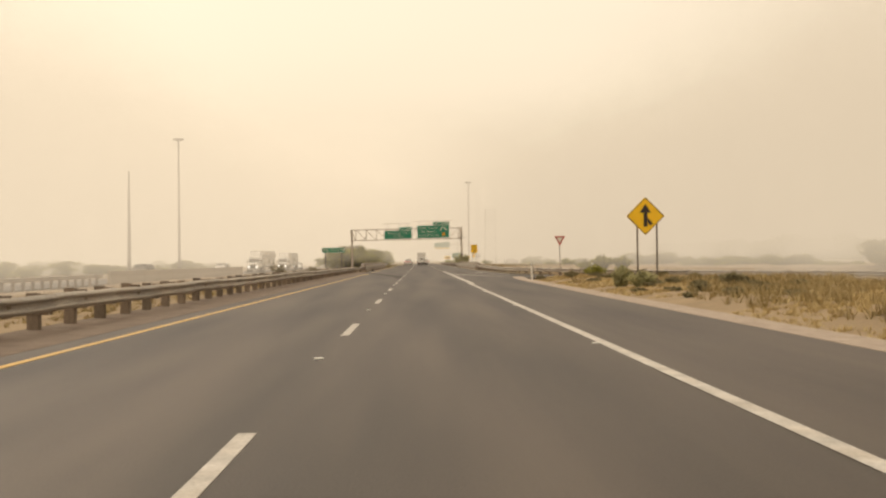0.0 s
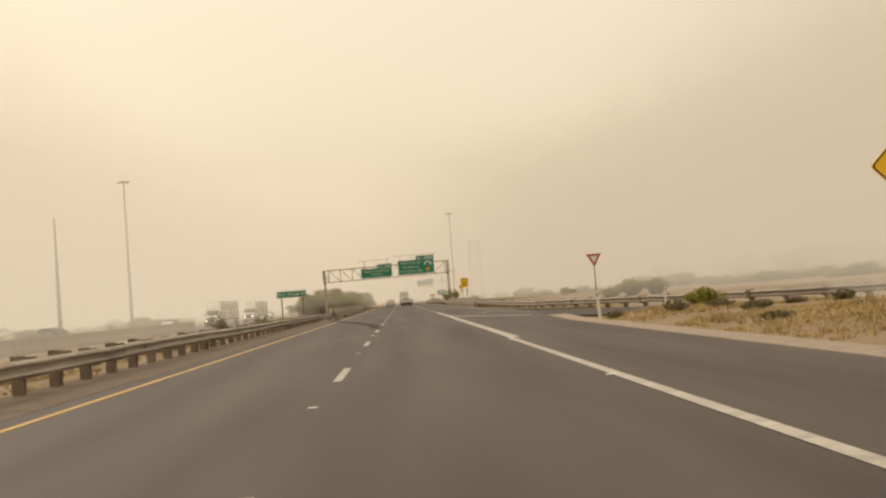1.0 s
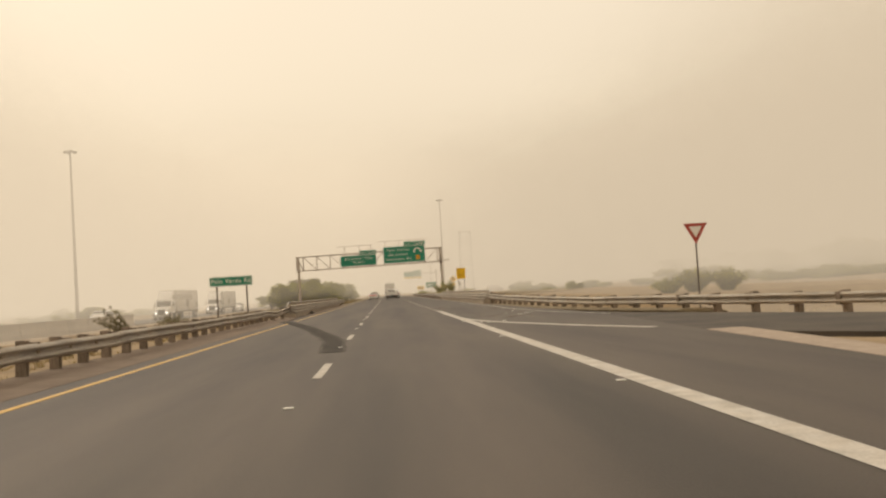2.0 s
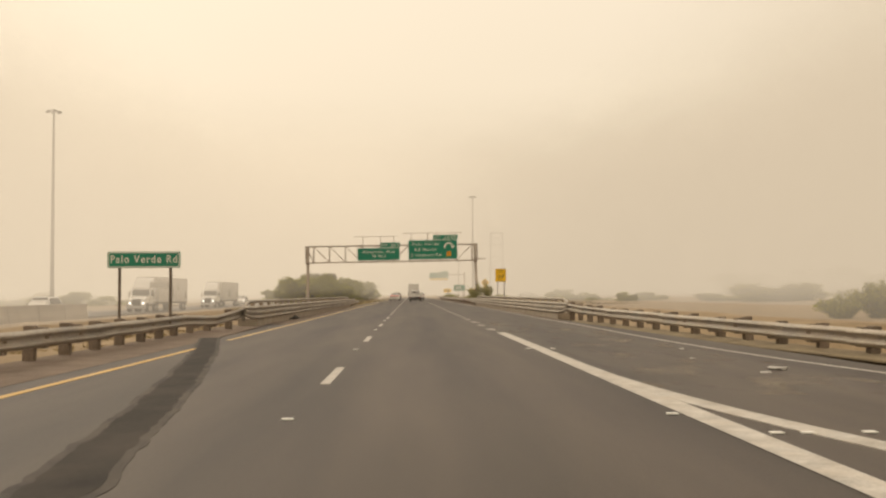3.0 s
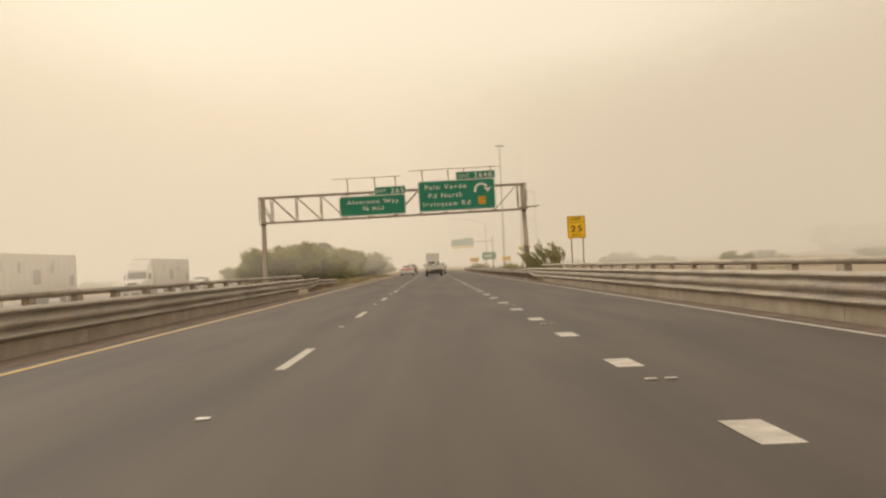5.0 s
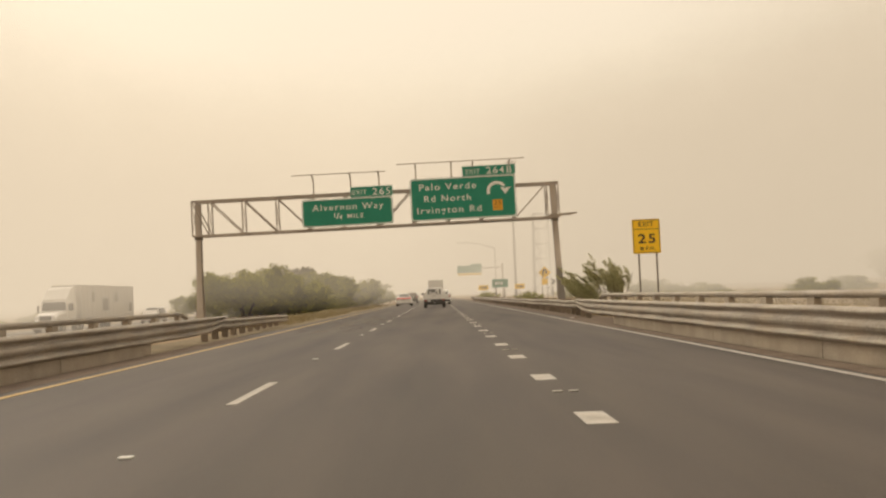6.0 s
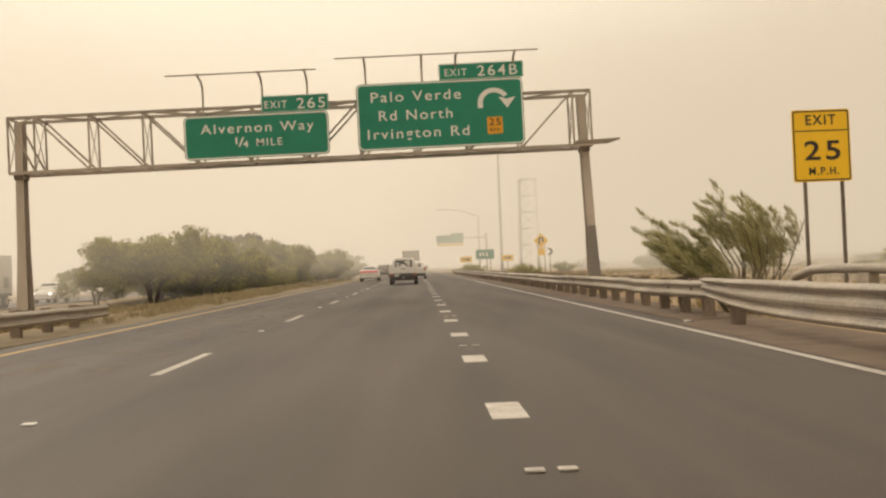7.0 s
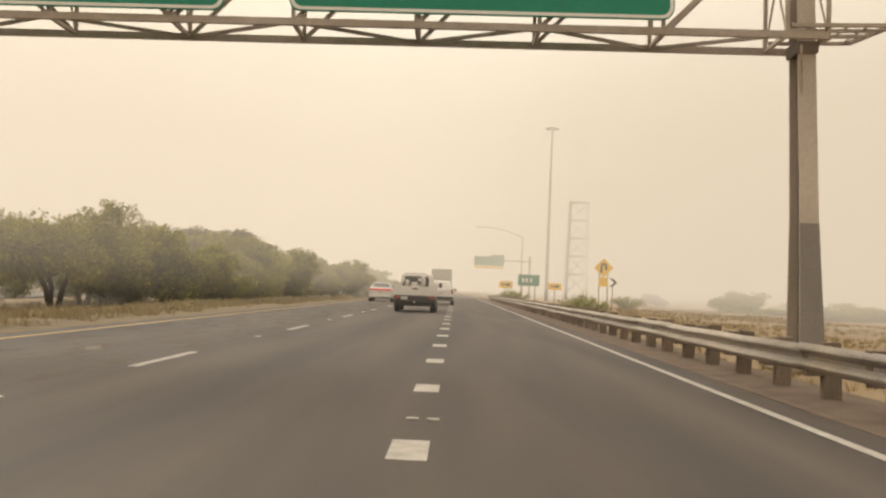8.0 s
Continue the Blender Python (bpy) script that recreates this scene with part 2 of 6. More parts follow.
# ---------------------------------------------------------------- mesh tools
def mesh_object(name, bm, mat, smooth=False):
    bmesh.ops.recalc_face_normals(bm, faces=bm.faces)
    me = bpy.data.meshes.new(name)
    bm.to_mesh(me)
    bm.free()
    me.materials.append(mat)
    if smooth:
        for p in me.polygons:
            p.use_smooth = True
    return me


def part(name, bm, mat, parent, label="", smooth=False):
    """Links a bmesh as one mesh object under a thing or a part."""
    ob = new(name, mesh_object(name, bm, mat, smooth))
    ob.parent = parent
    if label:
        ob["label"] = label
    return ob


def thing(name, m, label, category, group="", kind=""):
    ob = new(name)
    ob.matrix_basis = m
    ob.empty_display_size = 0.3
    return tagged(ob, label, category, group, kind)


def solid(name, bm, mat, label, category, kind="", smooth=False, group=""):
    return tagged(new(name, mesh_object(name, bm, mat, smooth)), label, category, group, kind)


def box(bm, c, s, rot=None, bevel=0.0):
    """A box round c with sides s, its edges rounded by bevel."""
    m = Matrix.Translation(c) @ (rot or Matrix.Identity(4)) @ Matrix.Diagonal((*s, 1))
    r = bmesh.ops.create_cube(bm, size=1.0, matrix=m)
    if bevel:
        es = list({e for v in r["verts"] for e in v.link_edges})
        bmesh.ops.bevel(bm, geom=es, offset=bevel, segments=2, affect="EDGES", profile=0.6)
    return bm


def bar(bm, p, q, w, h=None):
    """A square-cut bar of section w x h from p to q."""
    p, q = Vector(p), Vector(q)
    d = q - p
    rot = d.to_track_quat("Y", "Z").to_matrix().to_4x4()
    return box(bm, (p + q) / 2, (w, d.length, h or w), rot)


def tube(bm, pts, radii, n=8, cap=True):
    """A round tube through pts; radii one number or one each."""
    pts = [Vector(p) for p in pts]
    if not hasattr(radii, "__len__"):
        radii = [radii] * len(pts)
    rings = []
    for k, p in enumerate(pts):
        d = (pts[min(k + 1, len(pts) - 1)] - pts[max(k - 1, 0)]).normalized()
        a = d.cross(Vector((0.31, 0.9, 0.2))).normalized() if abs(d.z) > 0.9 else d.cross(Vector((0, 0, 1))).normalized()
        b = d.cross(a)
        rings.append([bm.verts.new(p + radii[k] * (math.cos(t) * a + math.sin(t) * b)) for t in
                      [2 * math.pi * j / n for j in range(n)]])
    for r0, r1 in zip(rings, rings[1:]):
        for j in range(n):
            bm.faces.new((r0[j], r0[(j + 1) % n], r1[(j + 1) % n], r1[j]))
    if cap:
        bm.faces.new(rings[0][::-1])
        bm.faces.new(rings[-1])
    return bm


def loft(bm, sections):
    rings = [[bm.verts.new(p) for p in s] for s in sections]
    n = len(rings[0])
    for r0, r1 in zip(rings, rings[1:]):
        for j in range(n):
            bm.faces.new((r0[j], r0[(j + 1) % n], r1[(j + 1) % n], r1[j]))
    bm.faces.new(rings[0][::-1])
    bm.faces.new(rings[-1])
    return bm


def prism(bm, outline, y0, y1):
    """A plate whose outline of (x, z) stands upright between y0 and y1."""
    a = [bm.verts.new((x, y0, z)) for x, z in outline]
    b = [bm.verts.new((x, y1, z)) for x, z in outline]
    n = len(a)
    bm.faces.new(a)
    bm.faces.new(b[::-1])
    for k in range(n):
        bm.faces.new((a[k], b[k], b[(k + 1) % n], a[(k + 1) % n]))
    return bm


def round_rect(w, h, r, n=4, cx=0.0, cz=0.0):
    pts = []
    for sx, sz, a0 in ((1, 1, 0), (-1, 1, 90), (-1, -1, 180), (1, -1, 270)):
        for k in range(n + 1):
            a = radians(a0 + 90 * k / n)
            pts.append((cx + sx * (w / 2 - r) + r * math.cos(a), cz + sz * (h / 2 - r) + r * math.sin(a)))
    return pts


def ring_plate(bm, outer, inner, y0, y1):
    vo = [[bm.verts.new((x, y, z)) for x, z in outer] for y in (y0, y1)]
    vi = [[bm.verts.new((x, y, z)) for x, z in inner] for y in (y0, y1)]
    n = len(outer)
    for k in range(n):
        j = (k + 1) % n
        bm.faces.new((vo[0][k], vo[0][j], vi[0][j], vi[0][k]))
        bm.faces.new((vo[1][j], vo[1][k], vi[1][k], vi[1][j]))
        bm.faces.new((vo[0][j], vo[0][k], vo[1][k], vo[1][j]))
        bm.faces.new((vi[0][k], vi[0][j], vi[1][j], vi[1][k]))
    return bm


def legend(text, cap, mat, parent, x, z, y, width=None, bold=0.0025):
    """Raised lettering on a sign face that looks to -y: cap is the capitals' height, x and z the left end of the base line."""
    cu = bpy.data.curves.new("letter", "FONT")
    cu.body, cu.size, cu.extrude, cu.offset = text, cap / 0.69, 0.003, bold
    cu.space_character = 1.22
    tmp = new("letter", cu)
    bpy.context.view_layer.update()
    me = bpy.data.meshes.new_from_object(tmp.evaluated_get(bpy.context.evaluated_depsgraph_get()))
    bpy.data.objects.remove(tmp)
    bpy.data.curves.remove(cu)
    xs = [v.co.x for v in me.vertices]
    k = width / (max(xs) - min(xs)) if width else 1.0
    me.transform(Matrix.Translation((x - k * min(xs), y, z)) @ Matrix.Rotation(radians(90), 4, "X") @ Matrix.Diagonal((k, 1, 1, 1)))
    bm = bmesh.new()
    bm.from_mesh(me)
    bpy.data.meshes.remove(me)
    todo, glyphs = set(bm.verts), []
    while todo:
        island, edge = set(), [todo.pop()]
        while edge:
            v = edge.pop()
            island.add(v)
            near = {e.other_vert(v) for e in v.link_edges} & todo
            todo -= near
            edge += near
        xs = [v.co.x for v in island]
        glyphs.append([min(xs), max(xs), island])
    glyphs.sort(key=lambda g: g[0])
    letters = []
    for x0, x1, island in glyphs:
        if letters and x0 < letters[-1][1] - 0.5 * min(x1 - x0, letters[-1][1] - letters[-1][0]):
            letters[-1][1] = max(letters[-1][1], x1)
            letters[-1][2] |= island
        else:
            letters.append([x0, x1, island])
    for x0, x1, island in letters:
        lm = bmesh.new()
        made = {v: lm.verts.new(v.co) for v in island}
        for f in {f for v in island for f in v.link_faces}:
            lm.faces.new([made[v] for v in f.verts])
        part("letter", lm, mat, parent)
    bm.free()


# ---------------------------------------------------------------- ground and roads
RAMP_LEFT = [(3.75, 90.5, 0.0), (4.3, 83.3, 0.0), (5.2, 78.3, -0.01), (7.3, 70.2, -0.03), (10.6, 66.2, -0.10), (15.0, 60.5, -0.25), (21.0, 53, -0.45),
             (30.0, 42, -0.7), (46.0, 24, -0.95), (76, -4, -1.2)]
RAMP_RIGHT = [(7.8, 98, 0.0), (8.2, 90, 0.0), (9.3, 84, -0.01), (12.2, 75, -0.03), (15.7, 69, -0.10), (20.0, 63, -0.25), (25.5, 56, -0.45),
              (33.5, 46, -0.7), (49.5, 28, -0.95), (79, 0, -1.2)]
ROAD = [(-80, -4.0, 6.55), (30, -4.0, 6.62), (50, -4.0, 6.74), (60, -4.0, 6.82), (71, -4.0, 7.45), (82, -4.0, 8.2), (93, -4.0, 8.3), (108, -4.05, 7.85),
        (116, -4.45, 7.72), (184, -4.45, 7.72), (193, -4.1, 7.62), (260, -4.0, 7.55), (420, -4.0, 7.55), (1500, -4.0, 7.55)]


def at_y(rows, y, col):
    return float(np.interp(y, [r[0] for r in rows], [r[col] for r in rows]))


def strip(bm, left, right, z, skirt=0.12):
    """A paved strip between two lines of (x, y), with a skirt down its sides."""
    lift = lambda p, d: (p[0], p[1], z + d + (p[2] if len(p) > 2 else 0.0))
    tops = [(bm.verts.new(lift(a, 0)), bm.verts.new(lift(b, 0))) for a, b in zip(left, right)]
    low = [(bm.verts.new(lift(a, -skirt)), bm.verts.new(lift(b, -skirt))) for a, b in zip(left, right)]
    for (a, b), (c, d), (e, f), (g, h) in zip(tops, tops[1:], low, low[1:]):
        bm.faces.new((a, b, d, c))
        bm.faces.new((a, c, g, e))
        bm.faces.new((d, b, f, h))
    for (a, b), (e, f) in ((tops[0], low[0]), (tops[-1], low[-1])):
        bm.faces.new((a, b, f, e))
    return bm


RAMP_MID = []
for (ax, ay, az), (bx, by, bz) in zip(RAMP_LEFT, RAMP_RIGHT):
    RAMP_MID.append(((ax + bx) / 2, (ay + by) / 2, az, math.hypot(ax - bx, ay - by) / 2))


def ramp_near(x, y):
    """Distance beyond the slip road's edge, and its level there."""
    best, level = 1e9, 0.0
    for (ax, ay, az, aw), (bx, by, bz, bw) in zip(RAMP_MID, RAMP_MID[1:]):
        dx, dy = bx - ax, by - ay
        t = min(max(((x - ax) * dx + (y - ay) * dy) / (dx * dx + dy * dy), 0.0), 1.0)
        d = math.hypot(x - ax - t * dx, y - ay - t * dy) - 2.6
        if d < best:
            best, level = d, az + t * (bz - az)
    return best, level


def ground_height(x, y):
    bumps = 0.10 * noise.noise((x * 0.13, y * 0.13, 0)) + 0.05 * noise.noise((x * 0.5, y * 0.5, 3))
    lo, hi = at_y(ROAD, y, 1) - 1.7, at_y(ROAD, y, 2) + 0.8
    out = max(lo - x, x - hi, 0.0)
    z = -0.10 + min(out / 2.0, 1.0) * (0.06 + bumps)
    if x < lo:
        z -= 0.62 * min(max((lo - x - 1.0) / 6.0, 0.0), 1.0)
        if -40.0 < x < -25.5:
            z -= 0.10
        if y > 200 and -24.0 < x < -8.0:
            z -= 0.20 * min((y - 200) / 25.0, 1.0) * min((x + 24.0) / 4.0, (-8.0 - x) / 4.0, 1.0)
    d = 99.0
    if x > hi and y < 110:
        d, level = ramp_near(x, y)
        if d < 10:
            z = level - 0.12 + (z - level + 0.12) * min(max((d - 0.6) / 4.0, 0.0), 1.0)
        beyond = x - float(np.interp(y, [0, 28, 46, 56, 63, 69, 75, 84, 110], [79, 49.5, 33.5, 25.5, 20, 15.7, 12.2, 9.3, 8.0]))
        if beyond <= 0:
            z += 0.20 * min(max(d - 0.3, 0.0) / 2.5, 1.0) * min((x - hi) / 2.0, 1.0) * min(max((75 - y) / 15.0, 0.0), 1.0)
        else:
            z = level - 0.12 - 1.15 * min(beyond / 8.0, 1.0) + bumps
    if x > 40:
        z += 0.9 * min((x - 40) / 60.0, 1.0) * min(max(d - 1.5, 0.0) / 6.0, 1.0)
    far = max(abs(x) - 120, y - 500, 0)
    return z + 4.0 * noise.noise((x * 0.004, y * 0.004, 7)) * min(far / 300.0, 1.0)


def build_ground():
    xs = sorted({*np.arange(-30, 82.1, 1.0), *np.arange(-90, -30, 5.0), *np.arange(85, 121, 5.0),
                 *(s * (120 * 1.35 ** k) for k in range(1, 11) for s in (-1, 1)), -120.0})
    ys = sorted({*np.arange(-60, 330, 1.5), *np.arange(330, 600, 10.0), *(-60 - 20 * 1.6 ** k for k in range(1, 9)),
                 *(600 * 1.3 ** k for k in range(0, 8))})
    verts = [(x, y, ground_height(x, y)) for y in ys for x in xs]
    n = len(xs)
    faces = [(j * n + i, j * n + i + 1, (j + 1) * n + i + 1, (j + 1) * n + i) for j in range(len(ys) - 1) for i in range(n - 1)]
    me = bpy.data.meshes.new("ground")
    me.from_pydata(verts, [], faces)
    me.materials.append(M_GROUND)
    me.polygons.foreach_set("use_smooth", [True] * len(faces))
    tagged(new("ground", me), "dry sandy desert ground with straw-coloured patches", "ground", kind="structure")


build_ground()
solid("road", strip(bmesh.new(), [(r[1], r[0]) for r in ROAD], [(r[2], r[0]) for r in ROAD], 0.0), M_ASPHALT,
      "worn grey-brown asphalt motorway lanes, dusty", "road", "structure")
solid("ramp_road", strip(bmesh.new(), RAMP_LEFT, RAMP_RIGHT, -0.006), M_ASPHALT_OLD,
      "dark asphalt slip road joining the motorway", "road", "structure")
opp = [(y, -38.0, -27.0) for y in (-200, 0, 200, 400, 1500)]
solid("opposite_road", strip(bmesh.new(), [(r[1], r[0]) for r in opp], [(r[2], r[0]) for r in opp], -0.66), M_ASPHALT,
      "asphalt carriageway of the oncoming traffic", "road", "structure")
solid("dirt_shoulder", strip(bmesh.new(), [(-5.75, y) for y in (-80, 20, 60, 100, 115)],
                             [(-4.0, y) for y in (-80, 20, 60, 100)] + [(-4.4, 115)], 0.004), M_DIRT,
      "brown dirt shoulder strip under the guardrail", "shoulder", "structure")
solid("dirt_shoulder_far", strip(bmesh.new(), [(-6.0, y) for y in (174, 185, 200, 230, 300, 420)], [(-4.47, 174), (-4.47, 184)] + [(-4.06, y) for y in (200, 230, 300, 420)], 0.004),
      M_VERGE, "dusty verge with dry grass beside the yellow line", "shoulder", "structure")
solid("gravel_shoulder", strip(bmesh.new(), [(at_y(ROAD, y, 2), y) for y in range(-80, 71, 3)],
                               [(at_y(ROAD, y, 2) + 0.76 + 0.15 * noise.noise((y * 0.3, 0, 0)), y) for y in range(-80, 71, 3)], 0.006),
      M_GRAVEL, "pale gravel strip along the asphalt edge", "shoulder", "structure")
solid("gravel_verge", strip(bmesh.new(), [(7.74, 181), (7.66, 191), *((7.56, y) for y in (230, 300, 420))], [(9.0, y) for y in (181, 191, 230, 300, 420)], 0.004),
      M_DIRT, "dusty brown verge under the guardrail", "shoulder", "structure")


# ---------------------------------------------------------------- road markings
def ribbon(bm, pts, w, z):
    rows = []
    for k, (x, y) in enumerate(pts):
        x0, y0 = pts[max(k - 1, 0)]
        x1, y1 = pts[min(k + 1, len(pts) - 1)]
        d = math.hypot(x1 - x0, y1 - y0)
        nx, ny = (y1 - y0) / d * w / 2, -(x1 - x0) / d * w / 2
        rows.append([bm.verts.new(p) for p in ((x - nx, y - ny, z), (x + nx, y + ny, z), (x + nx, y + ny, z - 0.01), (x - nx, y - ny, z - 0.01))])
    for a, b in zip(rows, rows[1:]):
        for j in range(3):
            bm.faces.new((a[j], a[(j + 1) % 4], b[(j + 1) % 4], b[j]))
    for r in (rows[0], rows[-1]):
        bm.faces.new(r)
    return bm


def wavy(x, y0, y1, step=6.0, amp=0.012):
    n = int((y1 - y0) / step) + 1
    return [(x + amp * noise.noise((0, y * 0.15, x)), y) for y in np.linspace(y0, y1, n + 1)]


solid("yellow_edge_line", ribbon(bmesh.new(), wavy(-3.48, -80, 97.2), 0.12, 0.006), M_YELLOW_LINE,
      "solid yellow edge line, faded and dusty", "road marking", "structure")
solid("yellow_edge_line_far", ribbon(bmesh.new(), wavy(-3.48, 101.2, 600), 0.12, 0.006), M_YELLOW_FADED,
      "solid yellow edge line beyond a dark patch", "road marking", "structure")
solid("white_edge_line", ribbon(bmesh.new(), wavy(3.735, 49.5, 105.4), 0.275, 0.006), M_WHITE_LINE,
      "broad solid white line beside the through lane", "road marking", "structure")
solid("white_edge_line_near", ribbon(bmesh.new(), wavy(3.618, -80, 49.5), 0.155, 0.006), M_WHITE_LINE,
      "narrow solid white edge line, dusty", "road marking", "structure")
solid("ramp_edge_line", ribbon(bmesh.new(), [(3.735, 91.0), (3.77, 88.8), (3.86, 87.0), (4.0, 85.5), (4.14, 84.3), (4.33, 83.1), (4.5, 82.2), (4.9, 80.2), (5.9, 75.7), (6.9, 72.3)], 0.27, 0.0085), M_WHITE_LINE,
      "white line of the joining slip road", "road marking", "structure")
solid("white_outer_line", ribbon(bmesh.new(), [(8.4, 84), (7.66, 89), (7.4, 91.8), (7.22, 95), (7.12, 99), (7.10, 104), (7.15, 108), (7.18, 114), (7.15, 120)] + wavy(7.13, 124, 420), 0.12, 0.006),
      M_WHITE_LINE, "thin white line at the outer edge", "road marking", "structure")
dash_mesh = None
for k in range(-5, 36):
    far = 5.6 + 12.19 * k
    if dash_mesh is None:
        bm = bmesh.new()
        ribbon(bm, [(0, -3.05), (0.004, -1.5), (0, 0)], 0.125, 0.006)
        dash_mesh = mesh_object("lane_dash", bm, M_WHITE_LINE)
    ob = new("lane_dash", dash_mesh)
    ob.matrix_basis = pose(0, far, 0)
    tagged(ob, "worn white lane dash painted on asphalt", "road marking", "lane dashes", "structure")
bm = bmesh.new()
ribbon(bm, [(0, -0.45), (0, 0.45)], 0.27, 0.006)
dot_mesh = mesh_object("lane_dot", bm, M_WHITE_LINE)
for k in range(0, 44):
    ob = new("lane_dot", dot_mesh)
    ob.matrix_basis = pose(3.66, 108.41 + 4.552 * k, 0)
    tagged(ob, "short broad white mark between the lanes", "road marking", "dotted lane marks", "structure")
bm = bmesh.new()
box(bm, (0, 0, 0.006), (0.105, 0.09, 0.014), bevel=0.005)
stud_mesh = mesh_object("road_stud", bm.copy(), M_SIGN_WHITE)
worn_stud_mesh = mesh_object("road_stud", bm, M_WHITE_LINE)
for x, y0, n, gap in ((-0.03, -13.47, 22, 12.19), (3.5, 12.7, 8, 11.92), (3.615, 107.25, 12, 8.95), (3.79, 107.25, 12, 8.95), (3.99, 82.83, 1, 1), (4.24, 82.82, 1, 1), (4.74, 82.82, 1, 1), (4.0, 96.1, 1, 1)):
    for k in range(n):
        ob = new("road_stud", worn_stud_mesh if y0 > 107 else stud_mesh)
        ob.matrix_basis = pose(x, y0 + gap * k, 0.004)
        tagged(ob, "small white raised reflector on the asphalt", "road stud", "road studs")
def smooth_line(pts, n):
    """A soft curve through points (x, y)."""
    ys = np.linspace(pts[0][1], pts[-1][1], n)
    xs = np.interp(ys, [p[1] for p in pts], [p[0] for p in pts])
    for _ in range(6):
        xs[1:-1] = (xs[:-2] + 2 * xs[1:-1] + xs[2:]) / 4
    return [(float(x), float(y)) for x, y in zip(xs, ys)]


TAR = smooth_line([(-0.12, 70), (-0.34, 75.2), (-0.6, 77.8), (-0.93, 80.4), (-1.25, 83), (-1.62, 86), (-1.92, 88.3), (-2.32, 91), (-3.0, 95.6), (-3.5, 98.5), (-3.85, 100.5), (-4.25, 103)], 200)
for name, wide, z, mat, label in (("tar_stain", 0.56, 0.0045, M_TAR_THIN, "thin dusty tar film along the streak"), ("tar_patch", 0.40, 0.0065, M_TAR, "dark curving tar streak across the left lane")):
    half = lambda y, k: wide / 2 + 0.05 * noise.noise((k, y * 0.7, 1)) + 0.03 * noise.noise((k, y * 4.5, wide)) + 0.03 * noise.noise((k, y * 14.0, wide))
    solid(name, strip(bmesh.new(), [(x - half(y, 0), y) for x, y in TAR], [(x + half(y, 5), y) for x, y in TAR], z), mat, label, "road patch", "structure")


# ---------------------------------------------------------------- guardrails and bridge rails
W_PROFILE = [(0.0, 0.155), (0.022, 0.148), (0.068, 0.112), (0.080, 0.088), (0.068, 0.064), (0.0, 0.018),
             (0.0, -0.018), (0.068, -0.064), (0.080, -0.088), (0.068, -0.112), (0.022, -0.148), (0.0, -0.155)]
T_PROFILE = [(0.0, 0.250), (0.022, 0.243), (0.068, 0.212), (0.080, 0.188), (0.068, 0.164), (0.0, 0.118), (0.0, 0.094), (0.068, 0.042),
             (0.080, 0.0), (0.068, -0.042), (0.0, -0.094), (0.0, -0.118), (0.068, -0.164), (0.080, -0.188), (0.068, -0.212),
             (0.022, -0.243), (0.0, -0.250)]


def panel_mesh(name, profile, length, side):
    """A corrugated rail panel along +y, its humps towards side, with lapped ends and bolt heads."""
    bm = bmesh.new()
    shell = [(u, v) for u, v in profile] + [(u - 0.006, v) for u, v in reversed(profile)]
    cuts = [0.0, 0.25, length * 0.33, length * 0.66, length - 0.05, length + 0.22]
    loft(bm, [[(side * (u + (0.004 if y > length - 0.1 else 0)), y, v + 0.004 * math.sin(7 * y)) for u, v in shell] for y in cuts])
    for v in (0.05, -0.05):
        for y in (0.06, 0.16):
            box(bm, (side * 0.035, y, v), (0.03, 0.03, 0.03), bevel=0.006)
    return mesh_object(name, bm, M_GALV)


def post_mesh(side):
    bm = bmesh.new()
    box(bm, (-side * 0.30, 0, 0.165), (0.20, 0.18, 1.06), bevel=0.008)
    return mesh_object("post", bm, M_WOOD)


def block_mesh(side):
    bm = bmesh.new()
    box(bm, (-side * 0.10, 0, 0.49), (0.19, 0.18, 0.36), bevel=0.008)
    return mesh_object("spacer_block", bm, M_WOOD)


MESH = {s: dict(w=panel_mesh("rail_panel", W_PROFILE, 3.81, s), t=panel_mesh("rail_panel", T_PROFILE, 3.81, s),
                post=post_mesh(s), block=block_mesh(s)) for s in (1, -1)}


def along(pts, step):
    """Places every step metres along a line of (x, y, z): place and way."""
    pts = [Vector(p) for p in pts]
    out, left = [], 0.0
    for a, b in zip(pts, pts[1:]):
        d, s = (b - a).length, left
        while s < d:
            out.append((a + (b - a) * (s / d), (b - a).normalized()))
            s += step
        left = s - d
    return out


def child(name, me, parent, m):
    ob = new(name, me)
    ob.parent = parent
    ob.matrix_basis = m
    return ob


